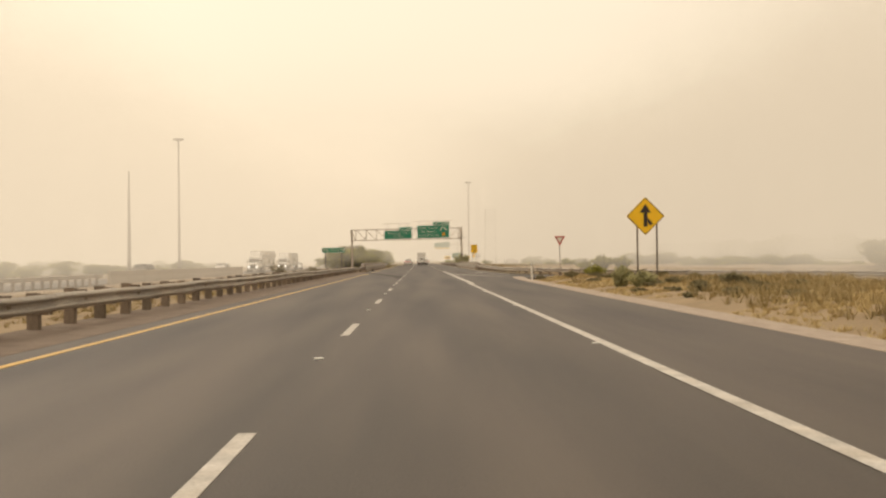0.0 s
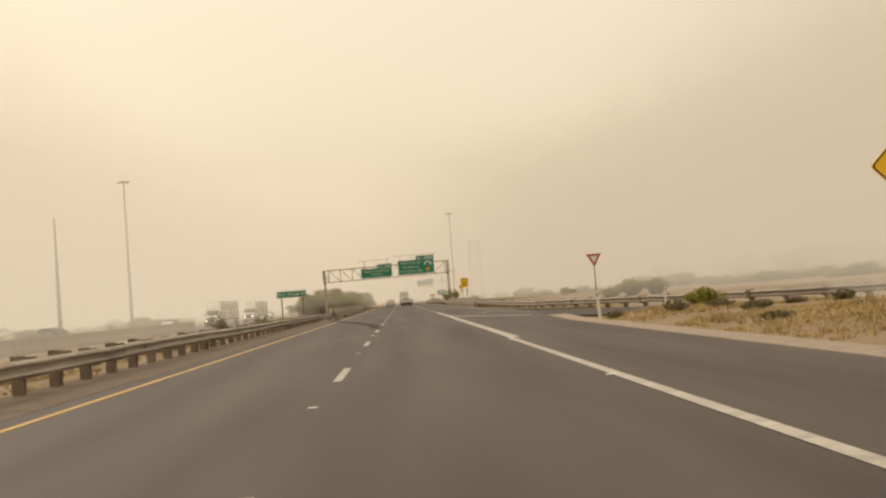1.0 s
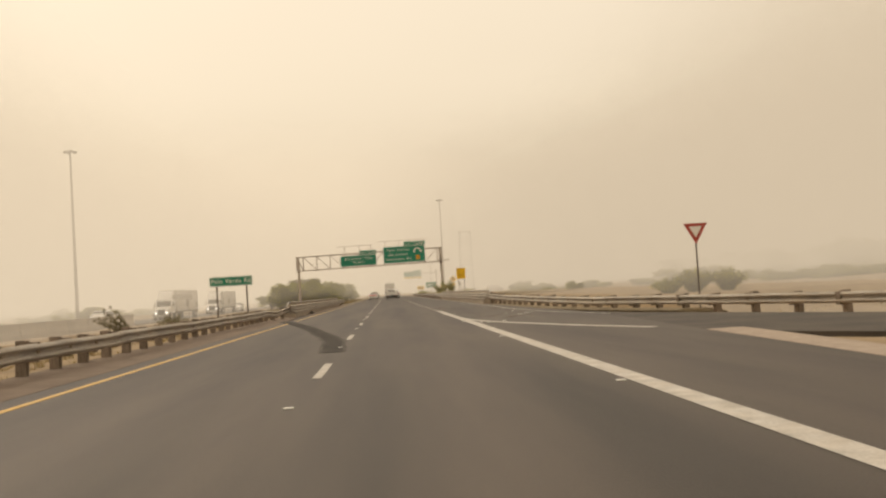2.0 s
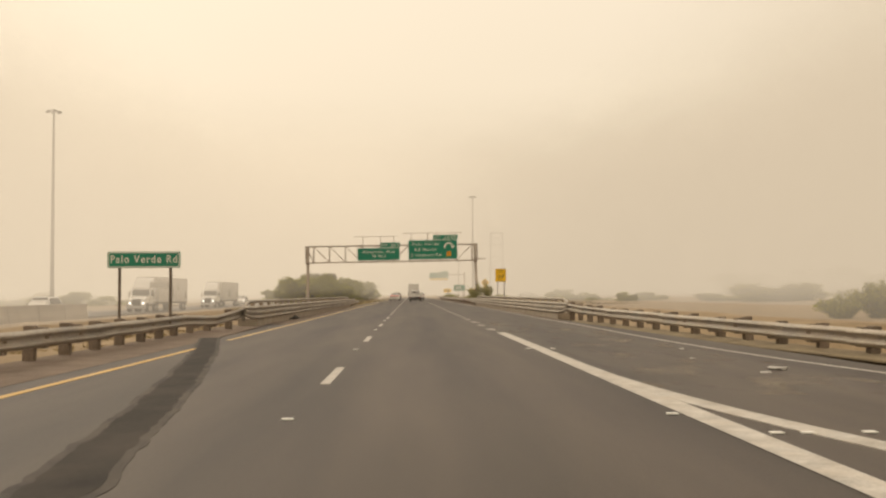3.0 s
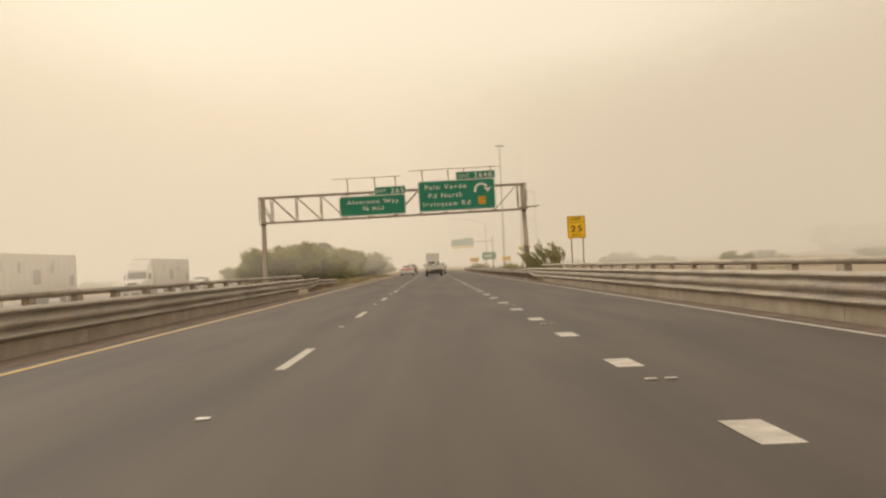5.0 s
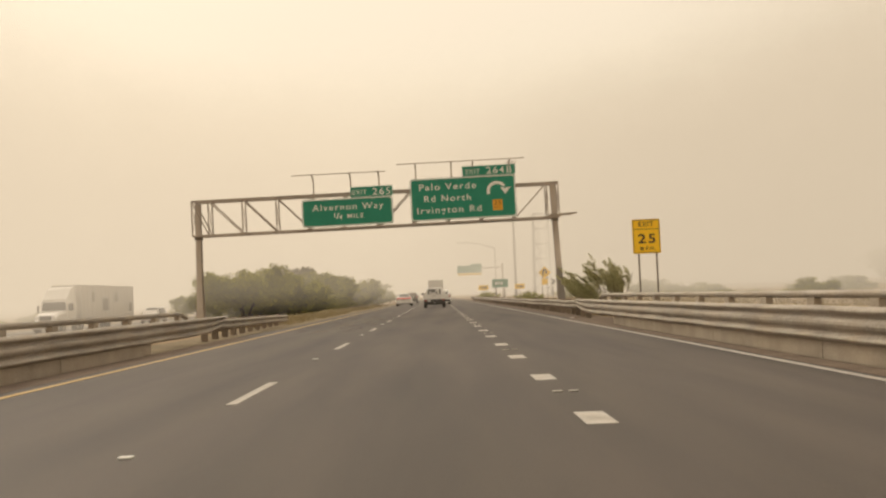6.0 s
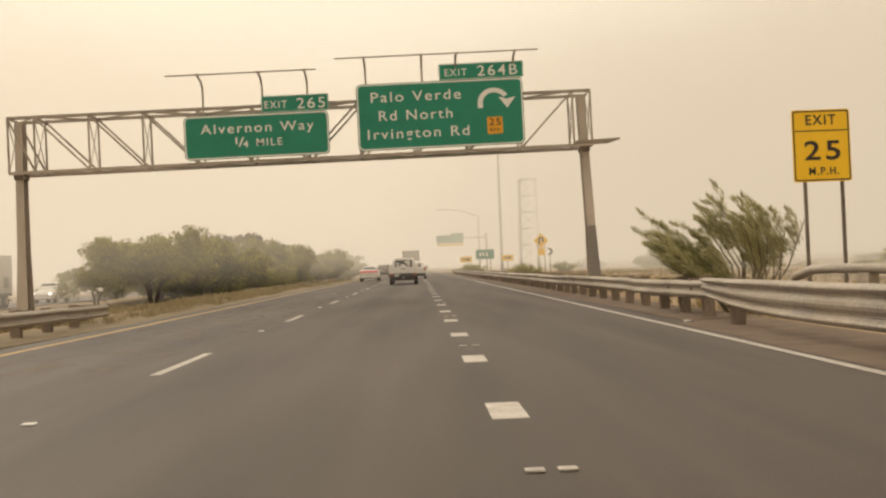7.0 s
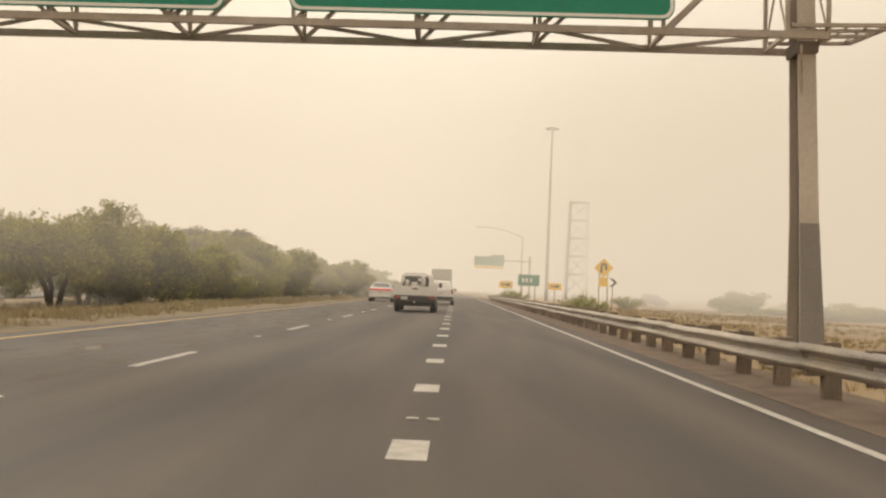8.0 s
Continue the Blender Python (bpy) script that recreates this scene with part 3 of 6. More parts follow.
def guardrail(pts, side, label, kind_key="w", posts=True, group="guardrails", tilt=0.0):
    """A rail through points (x, y, top height), humps towards side (+1: +x)."""
    g = thing("guardrail", Matrix.Identity(4), label, "guardrail", group)
    half = 0.155 if kind_key == "w" else 0.25
    rnd = random.Random(int(pts[0][1] * 7) + 3)
    starts = along(pts, 3.81)
    ends = [p for p, _ in starts[1:]] + [Vector(pts[-1])]
    for (p, d), q in zip(starts, ends):
        if (q - p).length < 0.5:
            continue
        rot = (q - p).to_track_quat("Y", "Z").to_matrix().to_4x4()
        m = Matrix.Translation(p - Vector((0, 0, half - rnd.uniform(-0.012, 0.012)))) @ rot @ pose(0, 0, 0, 0, rnd.uniform(-3, 3) + tilt, 0)
        child("rail_panel", MESH[side][kind_key], g, m @ Matrix.Diagonal((1, min((q - p).length / 3.81, 1.0), 1, 1)))
    if posts:
        for p, d in along(pts, 1.905):
            rz = math.degrees(math.atan2(-d.x, d.y)) + rnd.uniform(-4, 4)
            lean = rnd.uniform(-3.0, 3.0)
            po = child("post", MESH[side]["post"], g, pose(p.x, p.y, p.z - 0.66 + rnd.uniform(-0.02, 0.03), lean * 0.6, lean, rz))
            child("spacer_block", MESH[side]["block"], po, Matrix.Identity(4))
    return g


guardrail([(-5.26, -40, 0.62), (-5.24, 59.2, 0.62)], 1, "dented galvanized guardrail on weathered timber posts")
guardrail([(-5.30, 58.9, 0.59), (-5.26, 102.5, 0.56), (-5.28, 105.0, 0.58), (-5.18, 107.8, 0.46), (-5.0, 109.0, 0.52), (-4.66, 110.6, 0.68)], 1,
          "battered galvanized guardrail sagging towards the bridge rail")
guardrail([(-4.55, 181.8, 0.67), (-4.78, 187.5, 0.59), (-5.00, 200.4, 0.50)], 1, "low galvanized guardrail ending beside the trees")
guardrail([(50.5, 26.5, 0.25), (34.2, 45, 0.30), (26.2, 55.5, 0.34), (20.8, 63, 0.36), (16.4, 69.4, 0.39), (13.4, 75.6, 0.42), (10.9, 83, 0.455), (9.4, 90, 0.47),
           (8.85, 96, 0.49), (8.3, 106, 0.55), (7.93, 115.4, 0.615), (7.82, 118.0, 0.685), (7.77, 119.6, 0.74), (7.77, 121.2, 0.75)], -1,
          "galvanized guardrail curving along the slip road on timber posts")
guardrail([(7.80, 190.0, 0.71), (7.95, 195, 0.67), (8.02, 214, 0.65), (8.02, 330, 0.64)], -1, "galvanized guardrail on timber posts beside the exit lane")
guardrail([(-26.6, -40, 0.25), (-26.6, 92, 0.25)], 1, "far guardrail beyond the opposite carriageway")


def bridge_rail(x, side, y0, y1, label):
    """Concrete kerb, three-hump rail on steel posts, and an older tube rail on cast posts behind."""
    g = thing("bridge_rail", Matrix.Identity(4), label, "bridge rail", "bridge rails")
    n = int((y1 - y0) / 6.1)
    seg = (y1 - y0) / n
    bm = bmesh.new()
    box(bm, (0, 0, 0.13), (0.72, seg - 0.02, 0.30), bevel=0.02)
    kerb = mesh_object("kerb_block", bm, M_CONCRETE)
    for k in range(n - 1):
        child("kerb_block", kerb, g, pose(x - side * (0.36 + 0.02), y0 + 3.4 + (seg - 0.5) * (k + 0.5), 0) @ Matrix.Diagonal((1, 1 - 0.5 / seg, 1, 1)))
    runs = int(round((y1 - y0) / 3.81))
    fit_len = (y1 - y0) / runs
    for k in range(runs):
        me = MESH[side]["t"]
        if k in (0, runs - 1):
            me = me.copy()
            for v in me.vertices:
                f = min(max(v.co.y / 3.81, 0.0), 1.0)
                f = f if k else 1.0 - f
                v.co.z = 0.25 - (0.25 - v.co.z) * (1.0 - 0.38 * f ** 2)
        child("rail_panel", me, g, pose(x, y0 + fit_len * k, 0.50, 0, random.uniform(-1.5, 1.5), 0) @ Matrix.Diagonal((1, fit_len / 3.81, 1, 1)))
    bm = bmesh.new()
    box(bm, (-side * 0.07, 0, 0.47), (0.12, 0.10, 0.44), bevel=0.006)
    pm = mesh_object("rail_post", bm, M_GALV)
    for p, d in along([(x, y0 + 0.5, 0), (x, y1 - 0.5, 0)], 1.905):
        child("rail_post", pm, g, pose(p.x, p.y, 0))
    # older rail behind
    bx = x - side * 0.52
    bm = bmesh.new()
    prism(bm, [(-0.10, 0.26), (0.12, 0.26), (0.07, 0.60), (0.07, 0.84), (-0.05, 0.84), (-0.07, 0.60)], -0.16, 0.16)
    cm = mesh_object("cast_post", bm, M_CONCRETE)
    for p, d in along([(bx, y0 + 5.5, 0), (bx, y1 - 3.5, 0)], 2.44):
        child("cast_post", cm, g, pose(p.x, p.y, 0))
    bm = bmesh.new()
    pts = [(bx, y0 + 3.2, 0.30), (bx, y0 + 3.5, 0.62), (bx, y0 + 4.0, 0.80), (bx, y0 + 4.9, 0.885)]
    pts += [(bx, y, 0.89) for y in np.linspace(y0 + 6, y1 - 4, 16)]
    pts += [(bx, y1 - 3.2, 0.87), (bx, y1 - 2.6, 0.78), (bx, y1 - 2.25, 0.60), (bx, y1 - 2.1, 0.30)]
    tube(bm, pts, 0.065, 10)
    part("tube_rail", bm, M_GALV, g, "round galvanized top rail", smooth=True)
    return g


bridge_rail(-4.52, 1, 110.3, 182.8, "concrete-kerbed bridge rail with ribbed steel beam")
bridge_rail(7.76, -1, 119.0, 190.4, "concrete-kerbed bridge rail with ribbed steel beam beside the exit lane")
def bridge_parapet():
    """Cast concrete parapet along the near side of the opposite bridge."""
    g = thing("bridge_parapet", Matrix.Identity(4), "pale weathered concrete parapet of the opposite bridge", "parapet")
    bm = bmesh.new()
    loft(bm, [[(-0.22, y, -0.3), (0.22, y, -0.3), (0.20, y, 0.25), (0.10, y, 0.62), (0.10, y, 1.05), (-0.12, y, 1.05), (-0.12, y, 0.5)] for y in (-2.95, 2.95)])
    block = mesh_object("parapet_block", bm, M_CONCRETE)
    bm = bmesh.new()
    box(bm, (0, 0, 1.10), (0.34, 5.94, 0.14), bevel=0.02)
    cap = mesh_object("coping", bm, M_CONCRETE)
    for k in range(12):
        b = child("parapet_block", block, g, pose(-26.75, 97.5 + 6.0 * k, -0.66))
        child("coping", cap, b, Matrix.Identity(4))


bridge_parapet()
def sand_ridge(pts, step, label, mat):
    rows = []
    for p, d in along(pts, step):
        n = 0.5 + 0.5 * noise.noise((p.x, p.y * 0.6, 4)) + 0.3 * noise.noise((p.x, p.y * 2.1, 8))
        rows.append([(p.x + u - 0.10 * n, p.y, v * (0.65 + 0.5 * n) - 0.02) for u, v in ((-0.42, 0.0), (-0.18, 0.035), (0.15, 0.06), (0.5, 0.05), (1.0, 0.0), (1.3, -0.14), (0.3, -0.2))])
    solid("sand_ridge", loft(bmesh.new(), rows), mat, label, "sand drift", "stuff", True)


sand_ridge([(10.9, 83, 0), (9.4, 90, 0), (8.85, 96, 0), (8.3, 106, 0), (8.02, 114, 0), (7.98, 118.3, 0)], 0.5, "low ridge of blown sand under the slip-road guardrail", M_VERGE)
sand_ridge([(8.02, 191.5, 0), (8.10, 214, 0), (8.10, 330, 0)], 0.6, "low ridge of brown dirt under the exit guardrail", M_DIRT)

# sand drifted against the kerbs
for x0, x1, y0, y1 in ((-4.44, -3.78, 115.5, 184), (7.30, 7.70, 119, 191)):
    ys = np.linspace(y0, y1, 40)
    a = [(x0 if x0 < 0 else x0 + 0.12 * noise.noise((0, y * 0.3, 1)), y) for y in ys]
    b = [(x1 + (0.16 * noise.noise((0, y * 0.3, 5)) if x0 < 0 else 0), y) for y in ys]
    solid("sand_drift", strip(bmesh.new(), a, b, 0.005, 0.02), M_DIRT, "thin brown sand drift along the bridge kerb", "sand drift", "stuff")


# ---------------------------------------------------------------- sign gantry
TILT = pose(0, 0, 0, 0, -0.72, 0)
GY, GB = 214.62, 215.92
Z0, Z1 = 5.55, 7.69
NODES = [9.44 - 2.10 * k for k in range(11)]


def gantry_post(parent, x, lean, patch):
    """A tapered column of two flanges and a web, its flare under the truss; lean: how far its foot stands out."""
    levels = ((-0.25, 0.23, 0.40), (0.5, 0.21, 0.37), (2.5, 0.165, 0.29), (5.5, 0.155, 0.25), (7.6, 0.15, 0.24))
    at = lambda z: x + lean * (1 - z / 5.5)

    def plate(x0, x1, y0, y1):
        return loft(bmesh.new(), [[(at(z) + x0 * w, 215.25 + y0(d), z), (at(z) + x1 * w, 215.25 + y0(d), z), (at(z) + x1 * w, 215.25 + y1(d), z), (at(z) + x0 * w, 215.25 + y1(d), z)]
                                  for z, w, d in levels])

    p = part("post", plate(-1, 1, lambda d: -d, lambda d: 0.035 - d), M_POST_PALE, parent, "tapered pale steel column")
    part("rear_flange", plate(-1, 1, lambda d: d - 0.035, lambda d: d), M_POST_PALE, p)
    # web coloured darker than the flanges to paint shade into the recess
    part("web", plate(-0.12, 0.12, lambda d: 0.03 - d, lambda d: d - 0.03), M_POST_STEEL, p, "recessed web, in darker steel to add shade")
    bm = bmesh.new()
    prism(bm, [(x - 0.20, 5.52), (x + 0.20, 5.52), (x + 0.17, 5.32), (x - 0.17, 5.32)], 214.92, 215.58)
    part("bracket", bm, M_POST_STEEL, p)
    if patch:
        low = [(at(z) , w, d, z) for z, w, d in ((0.05, 0.223, 0.3915), (0.5, 0.21, 0.37), (2.38, 0.168, 0.295))]
        bm = loft(bmesh.new(), [[(c - w, 215.247 - d, z), (c + w, 215.247 - d, z), (c + w, 215.252 - d, z), (c - w, 215.252 - d, z)] for c, w, d, z in low])
        part("paint_patch", bm, M_GREY_PAINT, p, "darker grey paint over the lower column")
    bm = bmesh.new()
    box(bm, (at(0), 215.25, -0.02), (1.1, 1.2, 0.30), bevel=0.03)
    part("footing", bm, M_CONCRETE, p, "square concrete footing")


def sign_gantry():
    g = thing("sign_gantry", TILT, "brown-grey steel box truss spanning the motorway on two posts", "sign gantry")
    left, right = -12.58, 10.14
    for z in (Z0, Z1):
        for y in (GY, GB):
            bm = bmesh.new()
            bar(bm, (left, y, z), (right, y, z), 0.10, 0.12)
            part("chord", bm, M_GANTRY, g)
    ends = [left, *sorted(NODES), right]
    for k, x in enumerate(ends):
        bm = bmesh.new()
        for y in (GY, GB):
            bar(bm, (x, y, Z0), (x, y, Z1), 0.065)
        for z in (Z0, Z1):
            bar(bm, (x, GY, z), (x, GB, z), 0.065)
        bar(bm, (x, GY, Z0), (x, GB, Z1), 0.03)
        bar(bm, (x, GB, Z0), (x, GY, Z1), 0.03)
        part("cross_frame", bm, M_GANTRY, g)
    mid = len(ends) // 2
    for k, (a, b) in enumerate(zip(ends, ends[1:])):
        if b - a < 0.9:
            continue
        for y in (GY, GB):
            bm = bmesh.new()
            if k < 4 or (4 <= k < mid):
                bar(bm, (a, y, Z1), (b, y, Z0), 0.07)
            else:
                bar(bm, (a, y, Z0), (b, y, Z1), 0.07)
            part("diagonal", bm, M_GANTRY, g)
        for z in (Z0, Z1):
            bm = bmesh.new()
            bar(bm, (a, GY if k % 2 else GB, z), (b, GB if k % 2 else GY, z), 0.06)
            part("lacing", bm, M_GANTRY, g)
    gantry_post(g, -12.34, -0.08, False)
    gantry_post(g, 9.90, 0.14, True)
    walk_end = part("walkway_end", bar(bmesh.new(), (11.2, GY - 0.05, 5.74), (10.94, GB, 5.74), 0.07), M_GANTRY, g, "grated steel walkway end")
    for y in (GY - 0.05, GY + 0.35, GY + 0.75, GB):
        part("bearer", bar(bmesh.new(), (9.5, y, 5.70), (11.2 - 0.2 * (y - GY), y, 5.74), 0.07, 0.06), M_GANTRY, walk_end)
    slat = mesh_object("grating_slat", bar(bmesh.new(), (0, GY, 5.76), (0, GB, 5.76), 0.02, 0.03), M_GANTRY)
    for k in range(4):
        child("grating_slat", slat, walk_end, pose(9.9 + 0.32 * k, 0, 0))
    bm = bmesh.new()
    tube(bm, [(9.70, GY + 0.05, 5.4), (9.72, GY + 0.1, 5.15), (9.80, GY + 0.3, 5.0), (9.84, 215.0, 4.6)], 0.02, 6)
    part("conduit", bm, M_GANTRY, g)
    return g


sign_gantry()


def lamp_rail(parent, x0, x1, z, arms, top):
    bm = bmesh.new()
    bar(bm, (x0, GY - 1.15, z), (x1, GY - 1.15, z), 0.05, 0.05)
    r = part("lamp_rail", bm, M_GANTRY, parent, "thin lamp rail held out over the sign")
    for x in arms:
        bm = bmesh.new()
        tube(bm, [(x, GY - 0.08, top - 0.3), (x, GY - 0.08, z - 0.35), (x, GY - 0.35, z - 0.10), (x, GY - 1.15, z + 0.03)], 0.045, 6)
        part("arm", bm, M_GANTRY, r)


def guide_sign(x0, x1, z0, z1, y, label, tab=None, radius=0.18, posts=(), m=Matrix.Identity(4)):
    """A green guide sign that looks to -y, with white border; tab: (x0, x1, z1) of the exit panel on top."""
    s = thing("guide_sign", m, label, "road sign", "green guide signs")
    cx, cz, w, h = (x0 + x1) / 2, (z0 + z1) / 2, x1 - x0, z1 - z0
    bm = prism(bmesh.new(), round_rect(w, h, radius * 1.1, 5, cx, cz), y - 0.02, y + 0.03)
    part("panel", bm, M_GREEN, s)
    bw = 0.055 if h > 1 else 0.03
    bm = ring_plate(bmesh.new(), round_rect(w - 0.04, h - 0.04, radius, 5, cx, cz), round_rect(w - 0.04 - 2 * bw, h - 0.04 - 2 * bw, radius - bw * 0.5, 5, cx, cz), y - 0.026, y - 0.018)
    part("border", bm, M_SIGN_WHITE, s, "white border")
    if tab:
        a, b, zt = tab
        bm = prism(bmesh.new(), round_rect(b - a, zt - z1 - 0.01, 0.04, 3, (a + b) / 2, (z1 + zt) / 2), y - 0.02, y + 0.03)
        t = part("exit_panel", bm, M_GREEN, s, "small green exit number panel")
        bm = ring_plate(bmesh.new(), round_rect(b - a - 0.03, zt - z1 - 0.04, 0.04, 3, (a + b) / 2, (z1 + zt) / 2),
                        round_rect(b - a - 0.07, zt - z1 - 0.08, 0.03, 3, (a + b) / 2, (z1 + zt) / 2), y - 0.026, y - 0.018)
        part("border", bm, M_SIGN_WHITE, t)
    # stiffeners on the back
    bm = bmesh.new()
    for k in range(int(w / 0.9) + 1):
        x = x0 + 0.2 + k * (w - 0.4) / max(int(w / 0.9), 1)
        bar(bm, (x, y + 0.07, z0 + 0.02), (x, y + 0.07, z1 - 0.02), 0.06)
    part("stiffener", bm, M_SIGN_BACK, s)
    for x, zb in posts:
        bm = bmesh.new()
        box(bm, (x, y + 0.14, (zb + z1) / 2 - 0.1), (0.09, 0.08, z1 - zb + 0.1), bevel=0.01)
        part("post", bm, M_POST_STEEL, s, "brown steel post")
    return s


SY = 214.50
near_sign = guide_sign(-5.756, -0.128, 5.683, 7.393, SY, "green overhead sign for a side road a quarter mile on", (-2.719, -0.098, 8.061), m=TILT)
legend("Alvernon Way", 0.364, M_SIGN_WHITE, near_sign, -5.106, 6.685, SY - 0.024, 4.388)
legend("1", 0.263, M_SIGN_WHITE, near_sign, -3.775, 6.24, SY - 0.024, 0.071)
legend("/", 0.364, M_SIGN_WHITE, near_sign, -3.674, 6.138, SY - 0.024, 0.244)
legend("4", 0.263, M_SIGN_WHITE, near_sign, -3.491, 6.098, SY - 0.024, 0.203)
legend("MILE", 0.273, M_SIGN_WHITE, near_sign, -2.963, 6.138, SY - 0.024, 0.995)
legend("EXIT", 0.273, M_SIGN_WHITE, near_sign, -2.587, 7.575, SY - 0.024, 0.874)
legend("265", 0.404, M_SIGN_WHITE, near_sign, -1.337, 7.515, SY - 0.024, 1.097)
lamp_rail(near_sign, -6.162, -0.443, 8.812, (-4.974, -2.668, -0.911), 7.677)

exit_sign = guide_sign(0.979, 7.5, 5.713, 8.324, SY, "large green overhead exit sign with a curved white arrow", (4.25, 7.551, 8.972), m=TILT)
legend("Palo Verde", 0.384, M_SIGN_WHITE, exit_sign, 1.548, 7.596, SY - 0.024, 3.515)
legend("Rd North", 0.384, M_SIGN_WHITE, exit_sign, 1.832, 6.867, SY - 0.024, 2.865)
legend("Irvington Rd", 0.384, M_SIGN_WHITE, exit_sign, 1.365, 6.159, SY - 0.024, 3.962)
legend("EXIT", 0.273, M_SIGN_WHITE, exit_sign, 4.473, 8.486, SY - 0.024, 0.874)
legend("264B", 0.404, M_SIGN_WHITE, exit_sign, 5.753, 8.446, SY - 0.024, 1.574)
AX, AZ = 6.34, 7.38
angles = [radians(180 - 150 * k / 12) for k in range(13)]
outer = [(AX - 0.63, AZ - 0.20)] + [(AX + 0.63 * math.cos(a), AZ + 0.57 * math.sin(a)) for a in angles]
inner = [(AX - 0.43, AZ - 0.20)] + [(AX + 0.43 * math.cos(a), AZ + 0.39 * math.sin(a)) for a in angles]
bm = bmesh.new()
rows = [[bm.verts.new((x, y, z)) for (x, z), y in ((o, SY - 0.028), (n, SY - 0.028), (n, SY - 0.018), (o, SY - 0.018))] for o, n in zip(outer, inner)]
for a, b in zip(rows, rows[1:]):
    for j in range(4):
        bm.faces.new((a[j], a[(j + 1) % 4], b[(j + 1) % 4], b[j]))
arrow = part("arrow", bm, M_SIGN_WHITE, exit_sign, "white curved arrow")
part("arrow_head", prism(bmesh.new(), [(AX + 0.20, AZ + 0.20), (AX + 0.52, AZ - 0.24), (AX + 0.86, AZ + 0.20), (AX + 0.52, AZ + 0.12)], SY - 0.034, SY - 0.020), M_SIGN_WHITE, arrow)
bm = prism(bmesh.new(), round_rect(0.60, 0.66, 0.03, 3, 6.34, 6.48), SY - 0.040, SY - 0.022)
plaque = part("speed_plaque", bm, M_SIGN_ORANGE, exit_sign, "small orange speed plaque")
legend("25", 0.263, M_SIGN_BLACK, plaque, 6.119, 6.482, SY - 0.044, 0.447)
legend("M.P.H.", 0.101, M_SIGN_BLACK, plaque, 6.139, 6.26, SY - 0.044, 0.406, bold=0.004)
lamp_rail(exit_sign, 0.268, 8.049, 9.176, (1.375, 3.579, 4.91, 7.165), 8.587)

street_sign = guide_sign(-9.03, -6.61, 2.065, 2.61, 110.17, "green road-name sign on two brown posts", None, 0.06, ((-8.66, -0.5), (-6.96, -0.5)))
legend("Palo Verde Rd", 0.25, M_SIGN_WHITE, street_sign, -8.92, 2.24, 110.146, 2.21, bold=0.004)


# ---------------------------------------------------------------- ground signs
def sign_post(parent, x, y, z0, z1, w=0.07):
    bm = bmesh.new()
    box(bm, (x, y, (z0 + z1) / 2), (w, w * 0.8, z1 - z0), bevel=0.008)
    return part("post", bm, M_POST_STEEL, parent)


def diamond(cx, cz, r, n=3, rad=0.06):
    base = round_rect(r * math.sqrt(2), r * math.sqrt(2), rad, n)
    c, s = math.cos(radians(45)), math.sin(radians(45))
    return [(cx + x * c - z * s, cz + x * s + z * c) for x, z in base]


def merge_sign():
    y = 42.76
    s = thing("merge_sign", Matrix.Identity(4), "yellow diamond merge warning sign on two posts", "road sign")
    cx, cz = 10.66, 2.91
    part("panel", prism(bmesh.new(), diamond(cx, cz, 0.81), y - 0.01, y + 0.01), M_SIGN_YELLOW, s)
    part("border", ring_plate(bmesh.new(), diamond(cx, cz, 0.79), diamond(cx, cz, 0.75), y - 0.014, y - 0.008), M_SIGN_BLACK, s)
    bm = bmesh.new()
    prism(bm, [(cx - 0.08, cz - 0.44), (cx + 0.08, cz - 0.44), (cx + 0.08, cz + 0.14), (cx + 0.24, cz + 0.14), (cx, cz + 0.52), (cx - 0.24, cz + 0.14), (cx - 0.08, cz + 0.14)], y - 0.018, y - 0.012)
    part("arrow", bm, M_SIGN_BLACK, s, "black merging arrow")
    bm = bmesh.new()
    prism(bm, [(cx + 0.085, cz - 0.06), (cx + 0.085, cz - 0.26), (cx + 0.20, cz - 0.40), (cx + 0.33, cz - 0.32)], y - 0.018, y - 0.012)
    part("branch", bm, M_SIGN_BLACK, s)
    sign_post(s, 10.32, y + 0.05, -0.3, 2.75)
    sign_post(s, 11.14, y + 0.05, -0.3, 2.75)


merge_sign()


def yield_sign():
    y, cx = 90.43, 13.42
    s = thing("yield_sign", Matrix.Identity(4), "red and white triangular yield sign on a thin post", "road sign")
    tri = lambda k, dz=0.0: [(cx - 0.48 * k, 3.16 - 0.27 + 0.27 * k + dz), (cx, 2.89 - 0.56 * k + dz), (cx + 0.48 * k, 3.16 - 0.27 + 0.27 * k + dz)]
    part("panel", prism(bmesh.new(), tri(1.0), y - 0.01, y + 0.01), M_SIGN_RED, s)
    part("centre", prism(bmesh.new(), tri(0.55), y - 0.016, y - 0.008), M_SIGN_WHITE, s, "white centre")
    sign_post(s, cx, y + 0.04, -0.5, 2.85, 0.06)


yield_sign()


